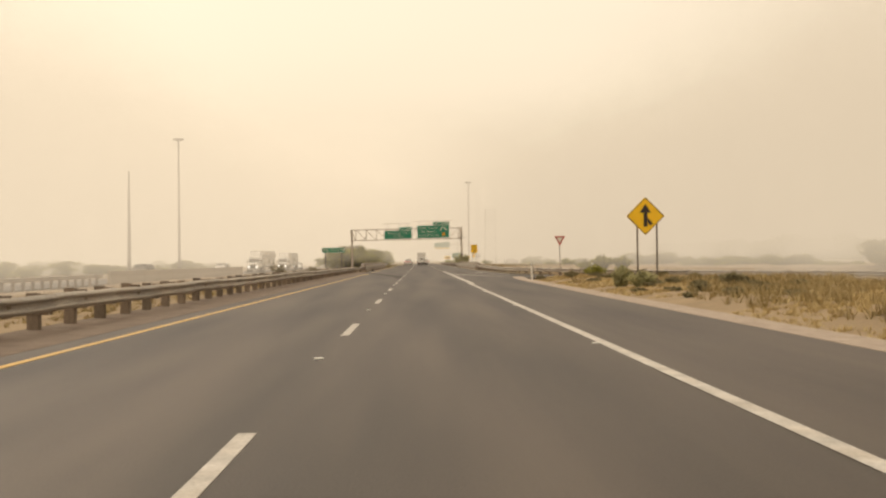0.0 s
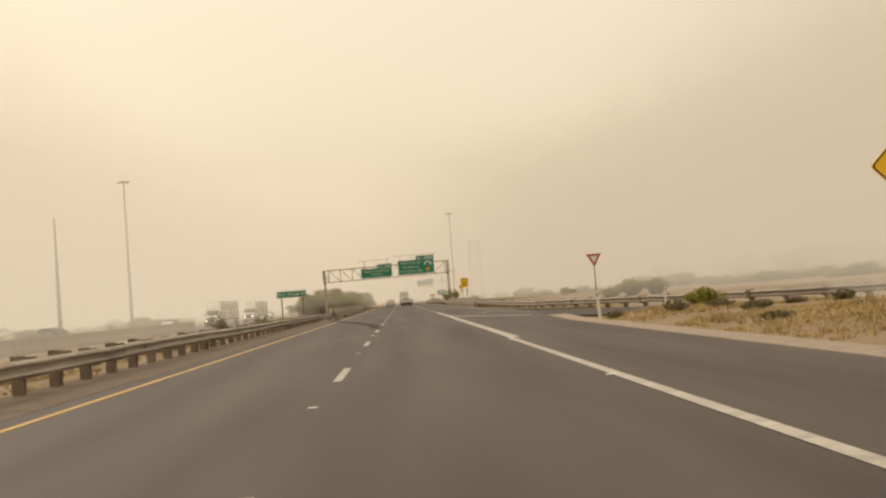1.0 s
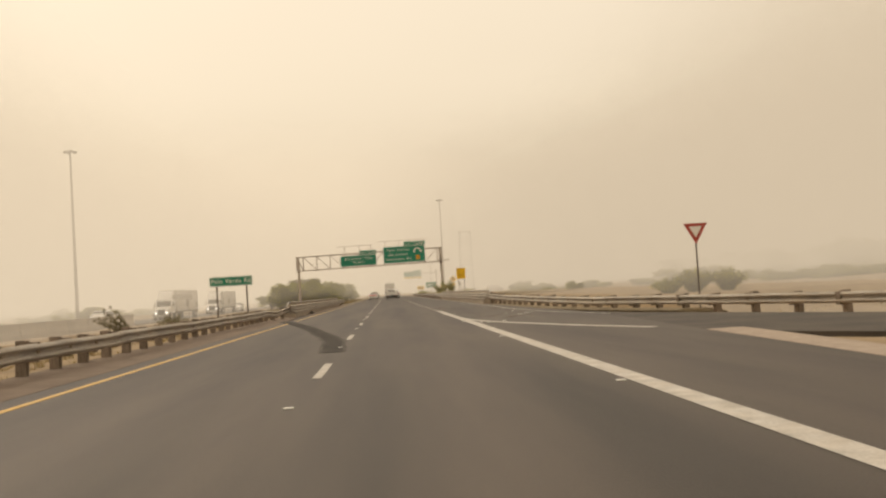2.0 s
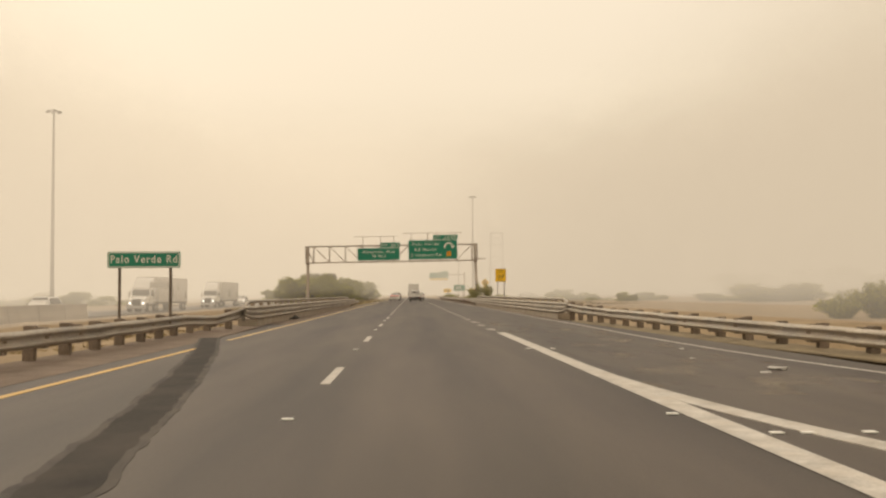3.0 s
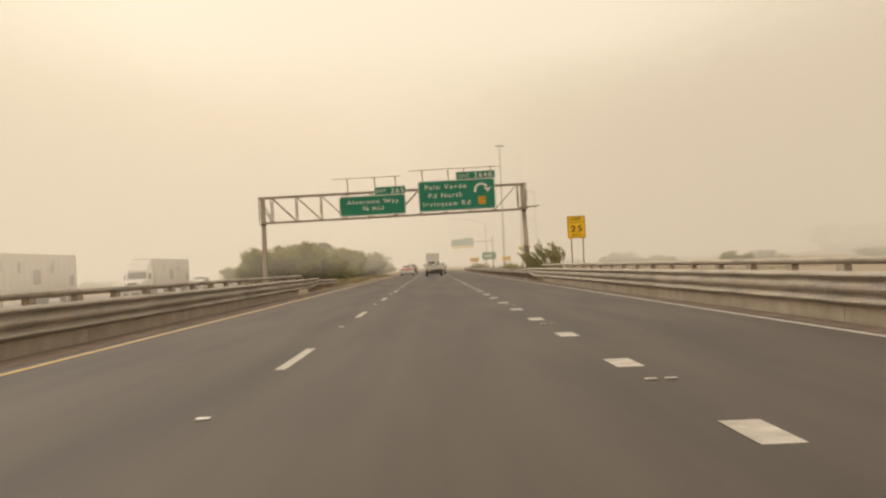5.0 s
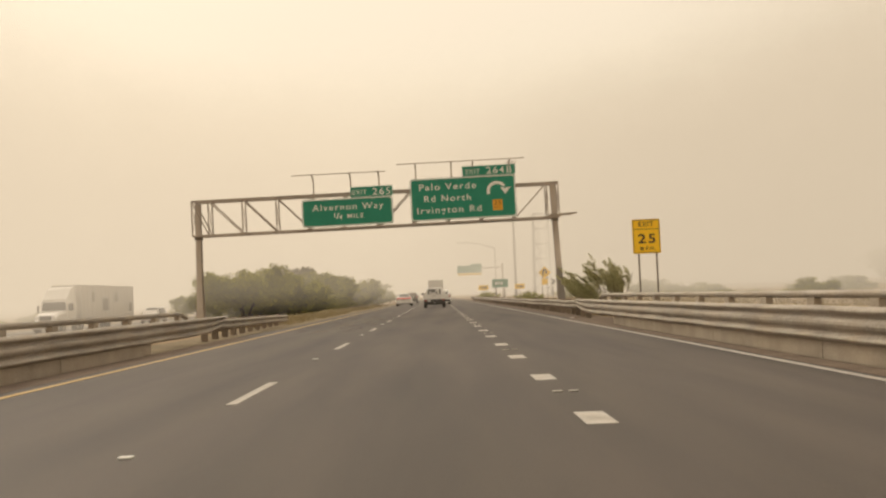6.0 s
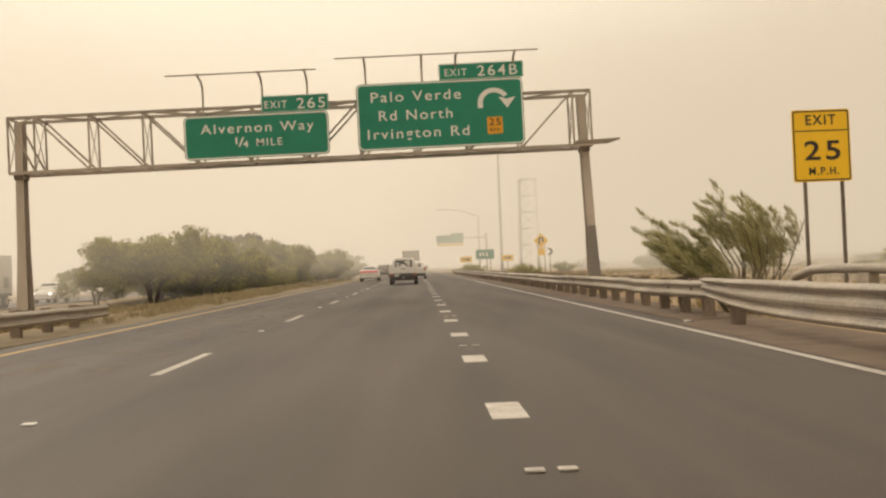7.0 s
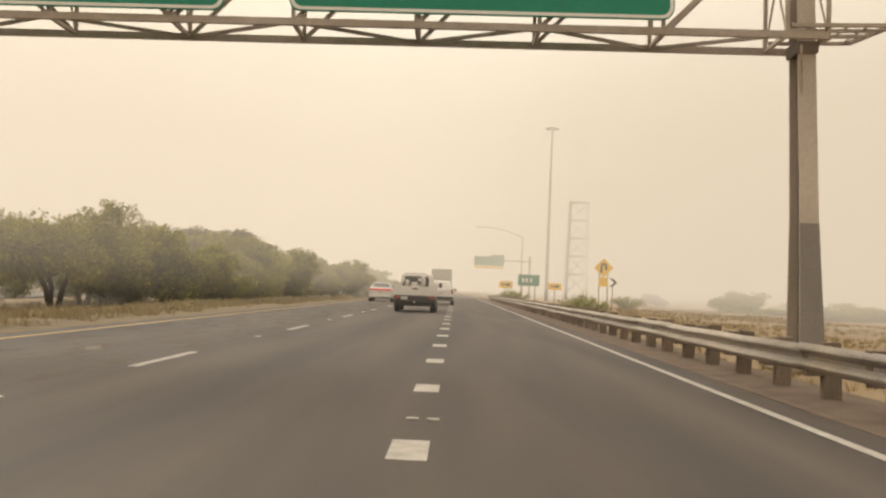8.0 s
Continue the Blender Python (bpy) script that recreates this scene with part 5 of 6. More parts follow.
def semi_truck(m, h, length, label, paint=None):
    """Tractor and box trailer; the nose points to +y, the trailer's rear lies at y = 0."""
    t = thing("semi_truck", m, label, "truck", "semi trucks")
    paint = paint or M_CAR_WHITE
    tl = length - 6.2
    trailer_box(t, 0.0, tl, h)
    bm = bmesh.new()
    box(bm, (0, tl + 1.9, 1.75), (2.2, 2.2, 1.7), bevel=0.10)
    cab = part("cab", bm, paint, t)
    part("roof_fairing", loft(bmesh.new(), [[(-1.05, y, 2.5), (1.05, y, 2.5), (0.95, y, z), (-0.95, y, z)] for y, z in ((tl + 0.85, h - 0.15), (tl + 1.8, h - 0.35), (tl + 2.9, 2.75))]), paint, cab)
    part("hood", loft(bmesh.new(), [[(-w, y, 0.75), (w, y, 0.75), (w, y, z - 0.15), (w * 0.7, y, z), (-w * 0.7, y, z), (-w, y, z - 0.15)] for y, w, z in ((tl + 2.9, 1.0, 1.85), (tl + 4.2, 0.95, 1.70), (tl + 5.0, 0.88, 1.45))]), paint, cab)
    pane(cab, [(-0.98, tl + 3.02, 1.86), (0.98, tl + 3.02, 1.86), (0.92, tl + 3.01, 2.52), (-0.92, tl + 3.01, 2.52)], M_GLASS, "windscreen")
    bm = bmesh.new()
    box(bm, (0, tl + 5.02, 1.08), (0.95, 0.08, 0.72), bevel=0.03)
    part("grille", bm, M_TRIM, cab)
    bm = bmesh.new()
    box(bm, (0, tl + 5.1, 0.55), (2.2, 0.25, 0.35), bevel=0.05)
    part("bumper", bm, M_CHROME, cab)
    for sx in (-1, 1):
        pane(cab, [(sx * 1.105, tl + 1.6, 1.8), (sx * 1.105, tl + 2.8, 1.8), (sx * 1.105, tl + 2.7, 2.4), (sx * 1.105, tl + 1.6, 2.4)], M_GLASS, "side_window")
        bm = bmesh.new()
        box(bm, (sx * 0.74, tl + 4.98, 0.98), (0.26, 0.12, 0.20), bevel=0.04)
        part("head_lamp", bm, M_HEAD, cab, "lit headlamp")
        bm = bmesh.new()
        box(bm, (sx * 1.32, tl + 3.0, 2.0), (0.14, 0.12, 0.55), bevel=0.03)
        bar(bm, (sx * 1.08, tl + 2.9, 2.2), (sx * 1.32, tl + 3.0, 2.2), 0.04)
        part("mirror", bm, M_TRIM, cab)
        for y in (tl - 0.2, tl + 0.9, tl + 4.1):
            wheel(t, sx * 0.98, y, 0.50, 0.36)
    bm = bmesh.new()
    box(bm, (0, tl + 1.5, 0.72), (1.0, 5.6, 0.24))
    part("frame_rail", bm, M_TRIM, t)
    # plain worn markings on both trailer sides
    for sx in (-1, 1):
        for y, z, w, hh in ((1.3, 1.9, 0.9, 0.8), (5.6, 2.9, 0.35, 0.9), (6.3, 2.75, 0.25, 0.7), (9.0, 2.2, 1.6, 1.1), (12.4, 2.9, 0.5, 0.8)):
            if y + w < tl:
                bm = bmesh.new()
                box(bm, (sx * 1.325, y, z * h / 3.9), (0.012, w, hh), bevel=0.004)
                part("side_marking", bm, M_POLE, t, "faded grey marking")


service_truck(pose(2.0, 246.5, 0) @ Matrix.Diagonal((1, 1, 0.93, 1)))
sedan(pose(-1.82, 277.5, 0))
suv(pose(2.86, 274.5, 0), M_CAR_WHITE, "white sport utility vehicle driving ahead")
suv(pose(-1.9, 322.0, 0), M_CAR_TAN, "brown-grey sport utility vehicle driving far ahead")
t = thing("box_trailer", pose(2.0, 332.0, 0), "pale box trailer seen from behind, blurred by dust", "truck")
trailer_box(t, 0, 9.0, 3.75)
semi_truck(pose(-29.2, 254.8, -0.66, 0, 0, 180), 3.95, 21.5, "white semi truck and trailer coming along the opposite carriageway")
semi_truck(pose(-29.2, 213.7, -0.66, 0, 0, 180), 4.0, 22.0, "pale semi truck with lit headlamps on the opposite carriageway")
suv(pose(-29.4, 166.0, -0.66, 0, 0, 180), M_CAR_WHITE, "white oncoming vehicle on the opposite carriageway")
suv(pose(-29.2, 118.0, -0.66, 0, 0, 180), M_CAR_DARK, "dark oncoming vehicle with lit headlamps")
suv(pose(-29.4, 270.0, -0.66, 0, 0, 180), M_CAR_WHITE, "white oncoming vehicle beside the trees")
suv(pose(29.4, 346.0, ground_height(29.4, 346.0), 0, 0, -68), M_CAR_TAN, "dusty brown vehicle standing beyond the rail")


# ---------------------------------------------------------------- plants
def leaf_cloud(centres, radii, per, size, seed, flat=0.75, drag=(0, 0, 0), thin=0.38):
    """Many small leaves in clumps, as vertex and face lists."""
    rs = np.random.RandomState(seed)
    n = len(centres) * per
    c = np.repeat(np.asarray(centres, float), per, 0)
    r = np.repeat(np.asarray(radii, float), per)
    d = rs.normal(size=(n, 3))
    d /= np.linalg.norm(d, axis=1, keepdims=True)
    p = c + d * (r * rs.uniform(0.35, 1.05, n) ** 0.6)[:, None] * (1, 1, flat)
    a = rs.normal(size=(n, 3)) * 0.7 + np.asarray(drag)
    a /= np.linalg.norm(a, axis=1, keepdims=True)
    b = np.cross(a, rs.normal(size=(n, 3)))
    b /= np.linalg.norm(b, axis=1, keepdims=True)
    s = size * rs.uniform(0.6, 1.4, n)[:, None]
    v = np.stack([p - a * s, p - b * s * thin, p + a * s, p + b * s * thin], 1).reshape(-1, 3)
    f = np.arange(4 * n).reshape(-1, 4)
    return v, f


def cloud_mesh(name, v, f, mat):
    me = bpy.data.meshes.new(name)
    me.from_pydata(v.tolist(), [], f.tolist())
    me.materials.append(mat)
    return me


def tree(m, h, spread, seed, label, mat=None, per=46, size=0.10, bare=0.25, lobes=15):
    """A many-stemmed tree: leaning trunks, limbs that end in lobes of leaf clumps with gaps between them."""
    rnd = random.Random(seed)
    t = thing("tree", m, label, "tree", "roadside trees")
    trunks, limbs, tips = [], [], []
    for k in range(3):
        a = 2.1 * k + rnd.uniform(-0.5, 0.5)
        c, s = math.cos(a), math.sin(a)
        base = Vector((0.10 * c, 0.10 * s, -0.3))
        mid = Vector((0.09 * h * c, 0.09 * h * s, h * 0.24))
        top = Vector((spread * 0.38 * c, spread * 0.38 * s, h * rnd.uniform(0.55, 0.7)))
        trunks.append(([base, mid, top], [0.032 * h, 0.024 * h, 0.012 * h]))
        for j in range(lobes // 3):
            b = a + rnd.uniform(-1.5, 1.5)
            p = mid.lerp(top, rnd.uniform(0.05, 1.0))
            reach = spread * rnd.uniform(0.35, 0.62)
            e = p + Vector((math.cos(b) * reach, math.sin(b) * reach, h * rnd.uniform(0.0, 0.34)))
            e.z = min(max(e.z, h * (bare + 0.08)), h * 0.86)
            limbs.append(([p, p.lerp(e, 0.5) + Vector((0, 0, 0.05 * h)), e], [0.010 * h, 0.007 * h, 0.003 * h]))
            tips.append(e)
    bm = bmesh.new()
    for pts, rad in trunks:
        tube(bm, pts, rad, 8)
    part("trunk", bm, M_BARK, t, smooth=True)
    bm = bmesh.new()
    for pts, rad in limbs:
        tube(bm, pts, rad, 5)
    part("limbs", bm, M_BARK, t, smooth=True)
    cs, rs_ = [], []
    for e in tips + [q[0][2] for q in trunks]:
        lobe = spread * rnd.uniform(0.24, 0.40)
        for j in range(36):
            d = Vector((rnd.gauss(0, 1), rnd.gauss(0, 1), rnd.gauss(0.1, 0.8))).normalized() * lobe * rnd.uniform(0.35, 1.0)
            p = e + Vector((d.x, d.y, d.z * 0.72))
            if p.z < h * bare or p.z > h * 1.02:
                continue
            cs.append(tuple(p))
            rs_.append(lobe * rnd.uniform(0.16, 0.36))
    v, f = leaf_cloud(cs, rs_, per, size, seed)
    ob = new("crown", cloud_mesh("crown", v, f, mat or M_LEAF))
    ob.parent = t
    return t


def shrub(m, h, spread, seed, label, mat, lean=(0, 0), stems=26, per=90, size=0.05, group="shrubs"):
    """A many-stemmed shrub; lean: how far the wind bends its tips."""
    rnd = random.Random(seed)
    s = thing("shrub", m, label, "shrub", group)
    bm = bmesh.new()
    cs, rs_ = [], []
    for k in range(stems):
        a, u = rnd.uniform(0, 6.28), rnd.random() ** 0.6
        e = Vector((spread * u * math.cos(a) + lean[0] * rnd.uniform(0.6, 1.2), spread * u * math.sin(a) + lean[1], h * (1.05 - 0.45 * u) * rnd.uniform(0.75, 1.05)))
        b = Vector((0.15 * math.cos(a) * u, 0.15 * math.sin(a) * u, -0.15))
        mid = b.lerp(e, 0.5) - Vector((lean[0] * 0.22, lean[1] * 0.22, -0.08 * h))
        tube(bm, [b, mid, e], [0.022, 0.014, 0.005], 4)
        for q in (0.18, 0.36, 0.54, 0.7, 0.85, 1.0):
            p = (b.lerp(mid, q * 2) if q < 0.5 else mid.lerp(e, q * 2 - 1))
            cs.append(tuple(p))
            rs_.append(spread * rnd.uniform(0.08, 0.20))
    part("stems", bm, M_STEM, s)
    d = Vector((lean[0], lean[1], h * 0.6))
    v, f = leaf_cloud(cs, rs_, per // 13, size, seed, 0.9, tuple(d.normalized() * (1.2 if lean != (0, 0) else 0.3)))
    ob = new("foliage", cloud_mesh("foliage", v, f, mat))
    ob.parent = s
    return s


rnd = random.Random(11)
place = lambda x, y, rz=0.0: pose(x, y, ground_height(x, y), 0, 0, rz)
VARIANTS = [tree(place(-15.6, 248.1), 5.4, 4.8, 1, "broad olive mesquite tree with a forked bare trunk", bare=0.26, lobes=27),
            tree(place(-21.0, 252.5), 2.9, 3.0, 2, "low olive mesquite bush behind the tree line", M_SCRUB, size=0.06, bare=0.03),
            tree(place(-12.6, 257.0), 4.6, 3.8, 3, "rounded dusty green roadside tree reaching to the grass", M_SCRUB, bare=0.06, lobes=21),
            tree(place(-13.4, 266.0), 4.9, 4.1, 4, "dense olive roadside tree with low branches", bare=0.08, lobes=24),
            tree(place(-16.8, 286.2), 6.5, 3.4, 5, "taller sparse brownish roadside tree", M_LEAF_PALE, per=36, bare=0.30, lobes=27)]
for x, y, k, sc, up in ((-11.9, 262, 2, 0.85, 0.8), (-17.6, 258, 3, 1.05, 1.0), (-12.3, 272, 2, 1.05, 1.0), (-16.2, 274, 0, 1.0, 0.95), (-12.8, 280, 3, 0.95, 0.85),
                        (-12.5, 290, 2, 1.1, 0.95), (-15.5, 297, 3, 1.0, 0.9), (-12.8, 304, 2, 1.05, 0.95), (-14.7, 315, 3, 1.0, 1.12), (-12.6, 326, 2, 1.0, 0.95), (-11.6, 268, 1, 1.0, 0.85), (-17.5, 264, 3, 1.0, 0.85), (-16.5, 305, 3, 1.0, 1.0), (-14.2, 284, 3, 1.0, 0.9), (-13.8, 297, 2, 1.1, 1.0), (-14.5, 309, 3, 0.9, 0.9), (-13.6, 320, 3, 1.0, 0.95), (-17.0, 277, 3, 1.0, 0.95)):
    copy_thing(VARIANTS[k], place(x, y, 70.0 * k + 2.3 * y) @ Matrix.Diagonal((sc, sc, sc * up, 1)))
for k in range(13):
    y = 258 + 6.0 * k + rnd.uniform(-1.5, 1.5)
    copy_thing(VARIANTS[1], place(-16.5 - 1.6 * (k % 3), y, 47.0 * k) @ Matrix.Diagonal((1.0, 1.0, 0.62, 1)))
for k in range(16):
    y = 336 + 8.0 * k + rnd.uniform(-2, 2)
    copy_thing(VARIANTS[(3, 2, 3)[k % 3]], place(-12.8 - 0.02 * (y - 336) + rnd.uniform(-1.2, 1.2), y, rnd.uniform(0, 360)) @ Matrix.Diagonal((1.15, 1.15, rnd.uniform(0.75, 1.05), 1)))
# far scrub belts beyond both verges
belt = random.Random(5)
for x0, y0, x1, y1, n, sc in ((58, 90, 46, 235, 9, 1.0), (88, 60, 84, 330, 30, 2.15), (40, 240, 34, 330, 6, 0.9), (-64, 60, -60, 330, 16, 1.3)):
    for k in range(n):
        f = (k + belt.uniform(-0.4, 0.4)) / n
        x, y = x0 + f * (x1 - x0) + belt.uniform(-3, 3), y0 + f * (y1 - y0)
        w, hgt = sc * belt.uniform(1.1, 2.0), sc * belt.uniform(0.5, 1.05)
        copy_thing(VARIANTS[(2, 3, 1, 3)[k % 4]], pose(x, y, ground_height(x, y) - 0.95 * sc, 0, 0, belt.uniform(0, 360)) @ Matrix.Diagonal((w * 0.7, w * 0.7, hgt * 0.72, 1)))

def broom(m, h, spread, seed, label, lean):
    """A fan of thin green wands, swept to one side by the wind, with small leaves along them."""
    rs = random.Random(seed)
    b = thing("shrub", m, label, "shrub", "shrubs")
    stems, wands = bmesh.new(), bmesh.new()
    v, f, n = [], [], 0
    for k in range(52):
        a = math.radians(rs.uniform(-50, 26))
        reach = h * rs.uniform(0.42, 0.80) * (1 - 0.20 * abs(a))
        depth = spread * rs.uniform(-0.8, 0.8)
        base = Vector((0.22 * math.sin(a) + rs.uniform(-0.06, 0.06), 0.15 * depth, -0.15))
        top = base + Vector((reach * math.sin(a), depth, reach * math.cos(a)))
        bow = base.lerp(top, 0.5) + Vector((0.07 * h, 0, 0.03 * h))
        tube(stems, [base, bow, top], [0.020, 0.014, 0.008], 4)
        for j in range(4):
            s0 = bow.lerp(top, rs.uniform(0.15, 1.0))
            e = s0 + Vector((lean * rs.uniform(0.25, 0.75) + 0.25 * math.sin(a), rs.uniform(-0.2, 0.2), rs.uniform(0.35, 0.85))) * rs.uniform(0.5, 0.95)
            q = s0.lerp(e, 0.5) + Vector((-0.06 * lean, 0, 0.06))
            tube(wands, [s0, q, e], [0.009, 0.007, 0.003], 3)
            cs = [tuple(s0.lerp(q, w * 2) if w < 0.5 else q.lerp(e, w * 2 - 1)) for w in (0.1, 0.25, 0.4, 0.55, 0.7, 0.82, 0.92)]
            d = (e - s0).normalized() * 2.2
            lv, lf = leaf_cloud(cs, [0.12, 0.12, 0.11, 0.10, 0.08, 0.06, 0.04], 13, 0.08, seed + 7 * k + j, 0.9, tuple(d), 0.09)
            v.append(lv)
            f.append(lf + n)
            n += len(lv)
    part("stems", stems, M_STEM, b)
    part("greenery", wands, M_BROOM, b)
    ob = new("foliage", cloud_mesh("foliage", np.concatenate(v), np.concatenate(f), M_BROOM))
    ob.parent = b


broom(pose(9.5, 194.2, -0.1), 3.35, 1.08, 21, "wind-bent pale green desert broom shrub behind the rail", -0.75)
shrub(pose(20.7, 122.0, ground_height(20.7, 122)), 0.95, 1.2, 22, "low leafy green shrub beyond the slip road", M_SCRUB, (-0.1, 0), 46, 260, 0.06)
shrub(pose(22.7, 122.6, ground_height(22.7, 122.6)), 1.65, 1.5, 23, "wide leafy green shrub beyond the slip road", M_SCRUB, (0, 0), 70, 260, 0.07)
shrub(pose(24.9, 122.2, ground_height(24.9, 122.2)), 1.6, 1.4, 24, "rounded green shrub beyond the slip road", M_SCRUB, (0, 0), 60, 260, 0.07)
shrub(pose(11.2, 59.0, ground_height(11.2, 59)), 0.60, 0.75, 25, "small round olive shrub on the sandy island", M_SCRUB, (0, 0), 34, 200, 0.045)
shrub(pose(8.85, 38.8, ground_height(8.85, 38.8)), 0.80, 0.42, 26, "upright pale green shrub near the merge sign", M_BROOM, (0.05, 0), 40, 220, 0.05)
shrub(pose(9.35, 37.2, ground_height(9.35, 37.2)), 0.55, 0.62, 27, "low spreading green shrub near the merge sign", M_BROOM, (0, 0), 44, 220, 0.045)
shrub(pose(12.2, 35.5, ground_height(12.2, 35.5)), 0.50, 0.60, 35, "low olive-brown shrub on the sandy island", M_LEAF_PALE, (0, 0), 36, 200, 0.045)
shrub(pose(8.05, 58.6, ground_height(8.05, 58.6)), 0.30, 0.28, 28, "dry brown clump at the marker post", M_LEAF_PALE, (0, 0), 24, 120, 0.035)
shrub(pose(9.4, 55.8, ground_height(9.4, 55.8)), 0.34, 0.42, 29, "dry olive-brown clump on sand", M_LEAF_PALE, (0, 0), 24, 120, 0.04)
shrub(pose(-11.9, 102.5, ground_height(-11.9, 102.5)), 1.9, 0.7, 30, "dry wind-bent shrub in the median", M_LEAF_PALE, (-1.1, 0), 30, 140, 0.05)
shrub(pose(-8.6, 98.0, ground_height(-8.6, 98)), 1.0, 0.8, 31, "dry low shrub in the median", M_LEAF_PALE, (-0.2, 0), 30, 140, 0.05)
shrub(pose(12.5, 268.0, ground_height(12.5, 268)), 1.15, 1.7, 32, "dusty green shrub behind the rail", M_SCRUB, (0, 0), 40, 200, 0.08)
shrub(pose(10.5, 318.0, ground_height(10.5, 318)), 1.5, 2.0, 33, "dusty green shrub at the exit", M_SCRUB, (0, 0), 40, 200, 0.08)
shrub(pose(20.5, 300.0, ground_height(20.5, 300)), 1.2, 1.8, 34, "dusty olive shrub beside the slip road", M_SCRUB, (0, 0), 40, 200, 0.08)


CLUMP = shrub(place(13.6, 33.0), 0.26, 0.36, 41, "low olive-brown clump among dry grass", M_LEAF_PALE, (0, 0), 26, 130, 0.04)
clumps = random.Random(19)
for k in range(34):
    x, y = clumps.uniform(8.2, 17.0), clumps.uniform(20, 56)
    if ramp_near(x, y)[0] > 1.2:
        copy_thing(CLUMP, place(x, y, clumps.uniform(0, 360)) @ Matrix.Diagonal((clumps.uniform(0.6, 1.3), clumps.uniform(0.6, 1.3), clumps.uniform(0.5, 1.1), 1)))


def grass_field(name, n, xr, yr, h, seed, label, clear=lambda x, y: False, mat=None, gap=-0.3):
    """Dry tufts of a dozen blades each, as one mesh."""
    rs = np.random.RandomState(seed)
    vs, fs = [], []
    for _ in range(n):
        x, y = rs.uniform(*xr), rs.uniform(*yr)
        if clear(x, y) or noise.noise((x * 0.35, y * 0.35, seed)) < -0.12 or noise.noise((x * 0.10, y * 0.10, seed + 3)) < gap:
            continue
        z, hh = ground_height(x, y) - 0.02, h * rs.uniform(0.5, 1.3)
        for b in range(13):
            a, l = rs.uniform(0, 6.28), rs.uniform(0.2, 0.8)
            dx, dy = math.cos(a), math.sin(a)
            px, py = x + 0.10 * dx * rs.rand(), y + 0.10 * dy * rs.rand()
            k = len(vs)
            vs += [(px - 0.012 * dy, py + 0.012 * dx, z), (px + 0.012 * dy, py - 0.012 * dx, z), (px + dx * l * hh - 0.05 * hh, py + dy * l * hh, z + hh * rs.uniform(0.6, 1.0))]
            fs.append((k, k + 1, k + 2))
    me = bpy.data.meshes.new(name)
    me.from_pydata(vs, [], fs)
    me.materials.append(mat or M_DRY_GRASS)
    tagged(new(name, me), label, "grass", kind="stuff")


on_ramp = lambda x, y: ramp_near(x, y)[0] < 0.8
grass_field("dry_grass", 14000, (6.9, 19), (0, 62), 0.14, 5, "dry straw-coloured grass on the roadside sand", on_ramp)
grass_field("dry_grass_far", 3500, (17, 46), (10, 110), 0.2, 6, "sparse dry grass beyond the slip road", on_ramp)
grass_field("tall_scrub_grass", 2600, (8.4, 19), (8, 50), 0.36, 12, "taller tawny scrub grass round the merge sign", on_ramp, M_VERGE_GRASS, -0.05)
grass_field("verge_grass", 13000, (-21, -4.6), (200, 300), 0.40, 7, "tall olive and straw-coloured grass along the tree line", mat=M_SAGE_GRASS)
grass_field("median_grass", 2600, (-13, -5.7), (-5, 118), 0.14, 8, "thin dry grass in the median behind the guardrail", mat=M_VERGE_GRASS)
grass_field("kerb_tufts", 700, (8.0, 9.2), (178, 250), 0.13, 15, "small dusty tufts under the exit guardrail", mat=M_VERGE_GRASS)
grass_field("exit_grass", 8000, (8.3, 28), (192, 300), 0.22, 9, "dry grass behind the exit guardrail", mat=M_VERGE_GRASS)


def scrap(x, y, size, seed):
    """A crumpled pale scrap of litter on the asphalt."""
    rs = random.Random(seed)
    bm = bmesh.new()
    bmesh.ops.create_icosphere(bm, subdivisions=1, radius=size)
    for v in bm.verts:
        v.co = Vector((v.co.x * rs.uniform(0.6, 1.6), v.co.y * rs.uniform(0.6, 1.4), max(v.co.z, -size * 0.3) * rs.uniform(0.2, 0.5) + size * 0.12))
    ob = solid("litter", bm, M_PLATE, "crumpled pale scrap of litter on the road edge", "litter", group="litter")
    ob.matrix_basis = pose(x, y, 0.005, 0, 0, rs.uniform(0, 360))


for k, (x, y, sz) in enumerate(((6.42, 89.76, 0.20), (6.04, 89.13, 0.12), (5.9, 92.5, 0.07), (6.5, 95.5, 0.08), (7.6, 191.2, 0.12), (-3.9, 112.0, 0.05), (-3.8, 116.5, 0.04))):
    scrap(x, y, sz * 0.65, k)
bm = bmesh.new()
for k in range(6):
    rs = random.Random(k)
    y = 124.9 + 0.28 * (k - 2.5)
    tube(bm, [(-4.42 + rs.uniform(-0.14, 0.14), y - 0.35, 0.03), (-4.40 + rs.uniform(-0.1, 0.1), y, 0.05 + 0.09 * math.exp(-0.5 * (k - 2.5) ** 2)), (-4.38 + rs.uniform(-0.16, 0.16), y + 0.4, 0.025)], [0.03, 0.055, 0.03], 6)
solid("tyre_scrap", bm, M_RUBBER, "shredded black tyre tread lying by the kerb", "debris")


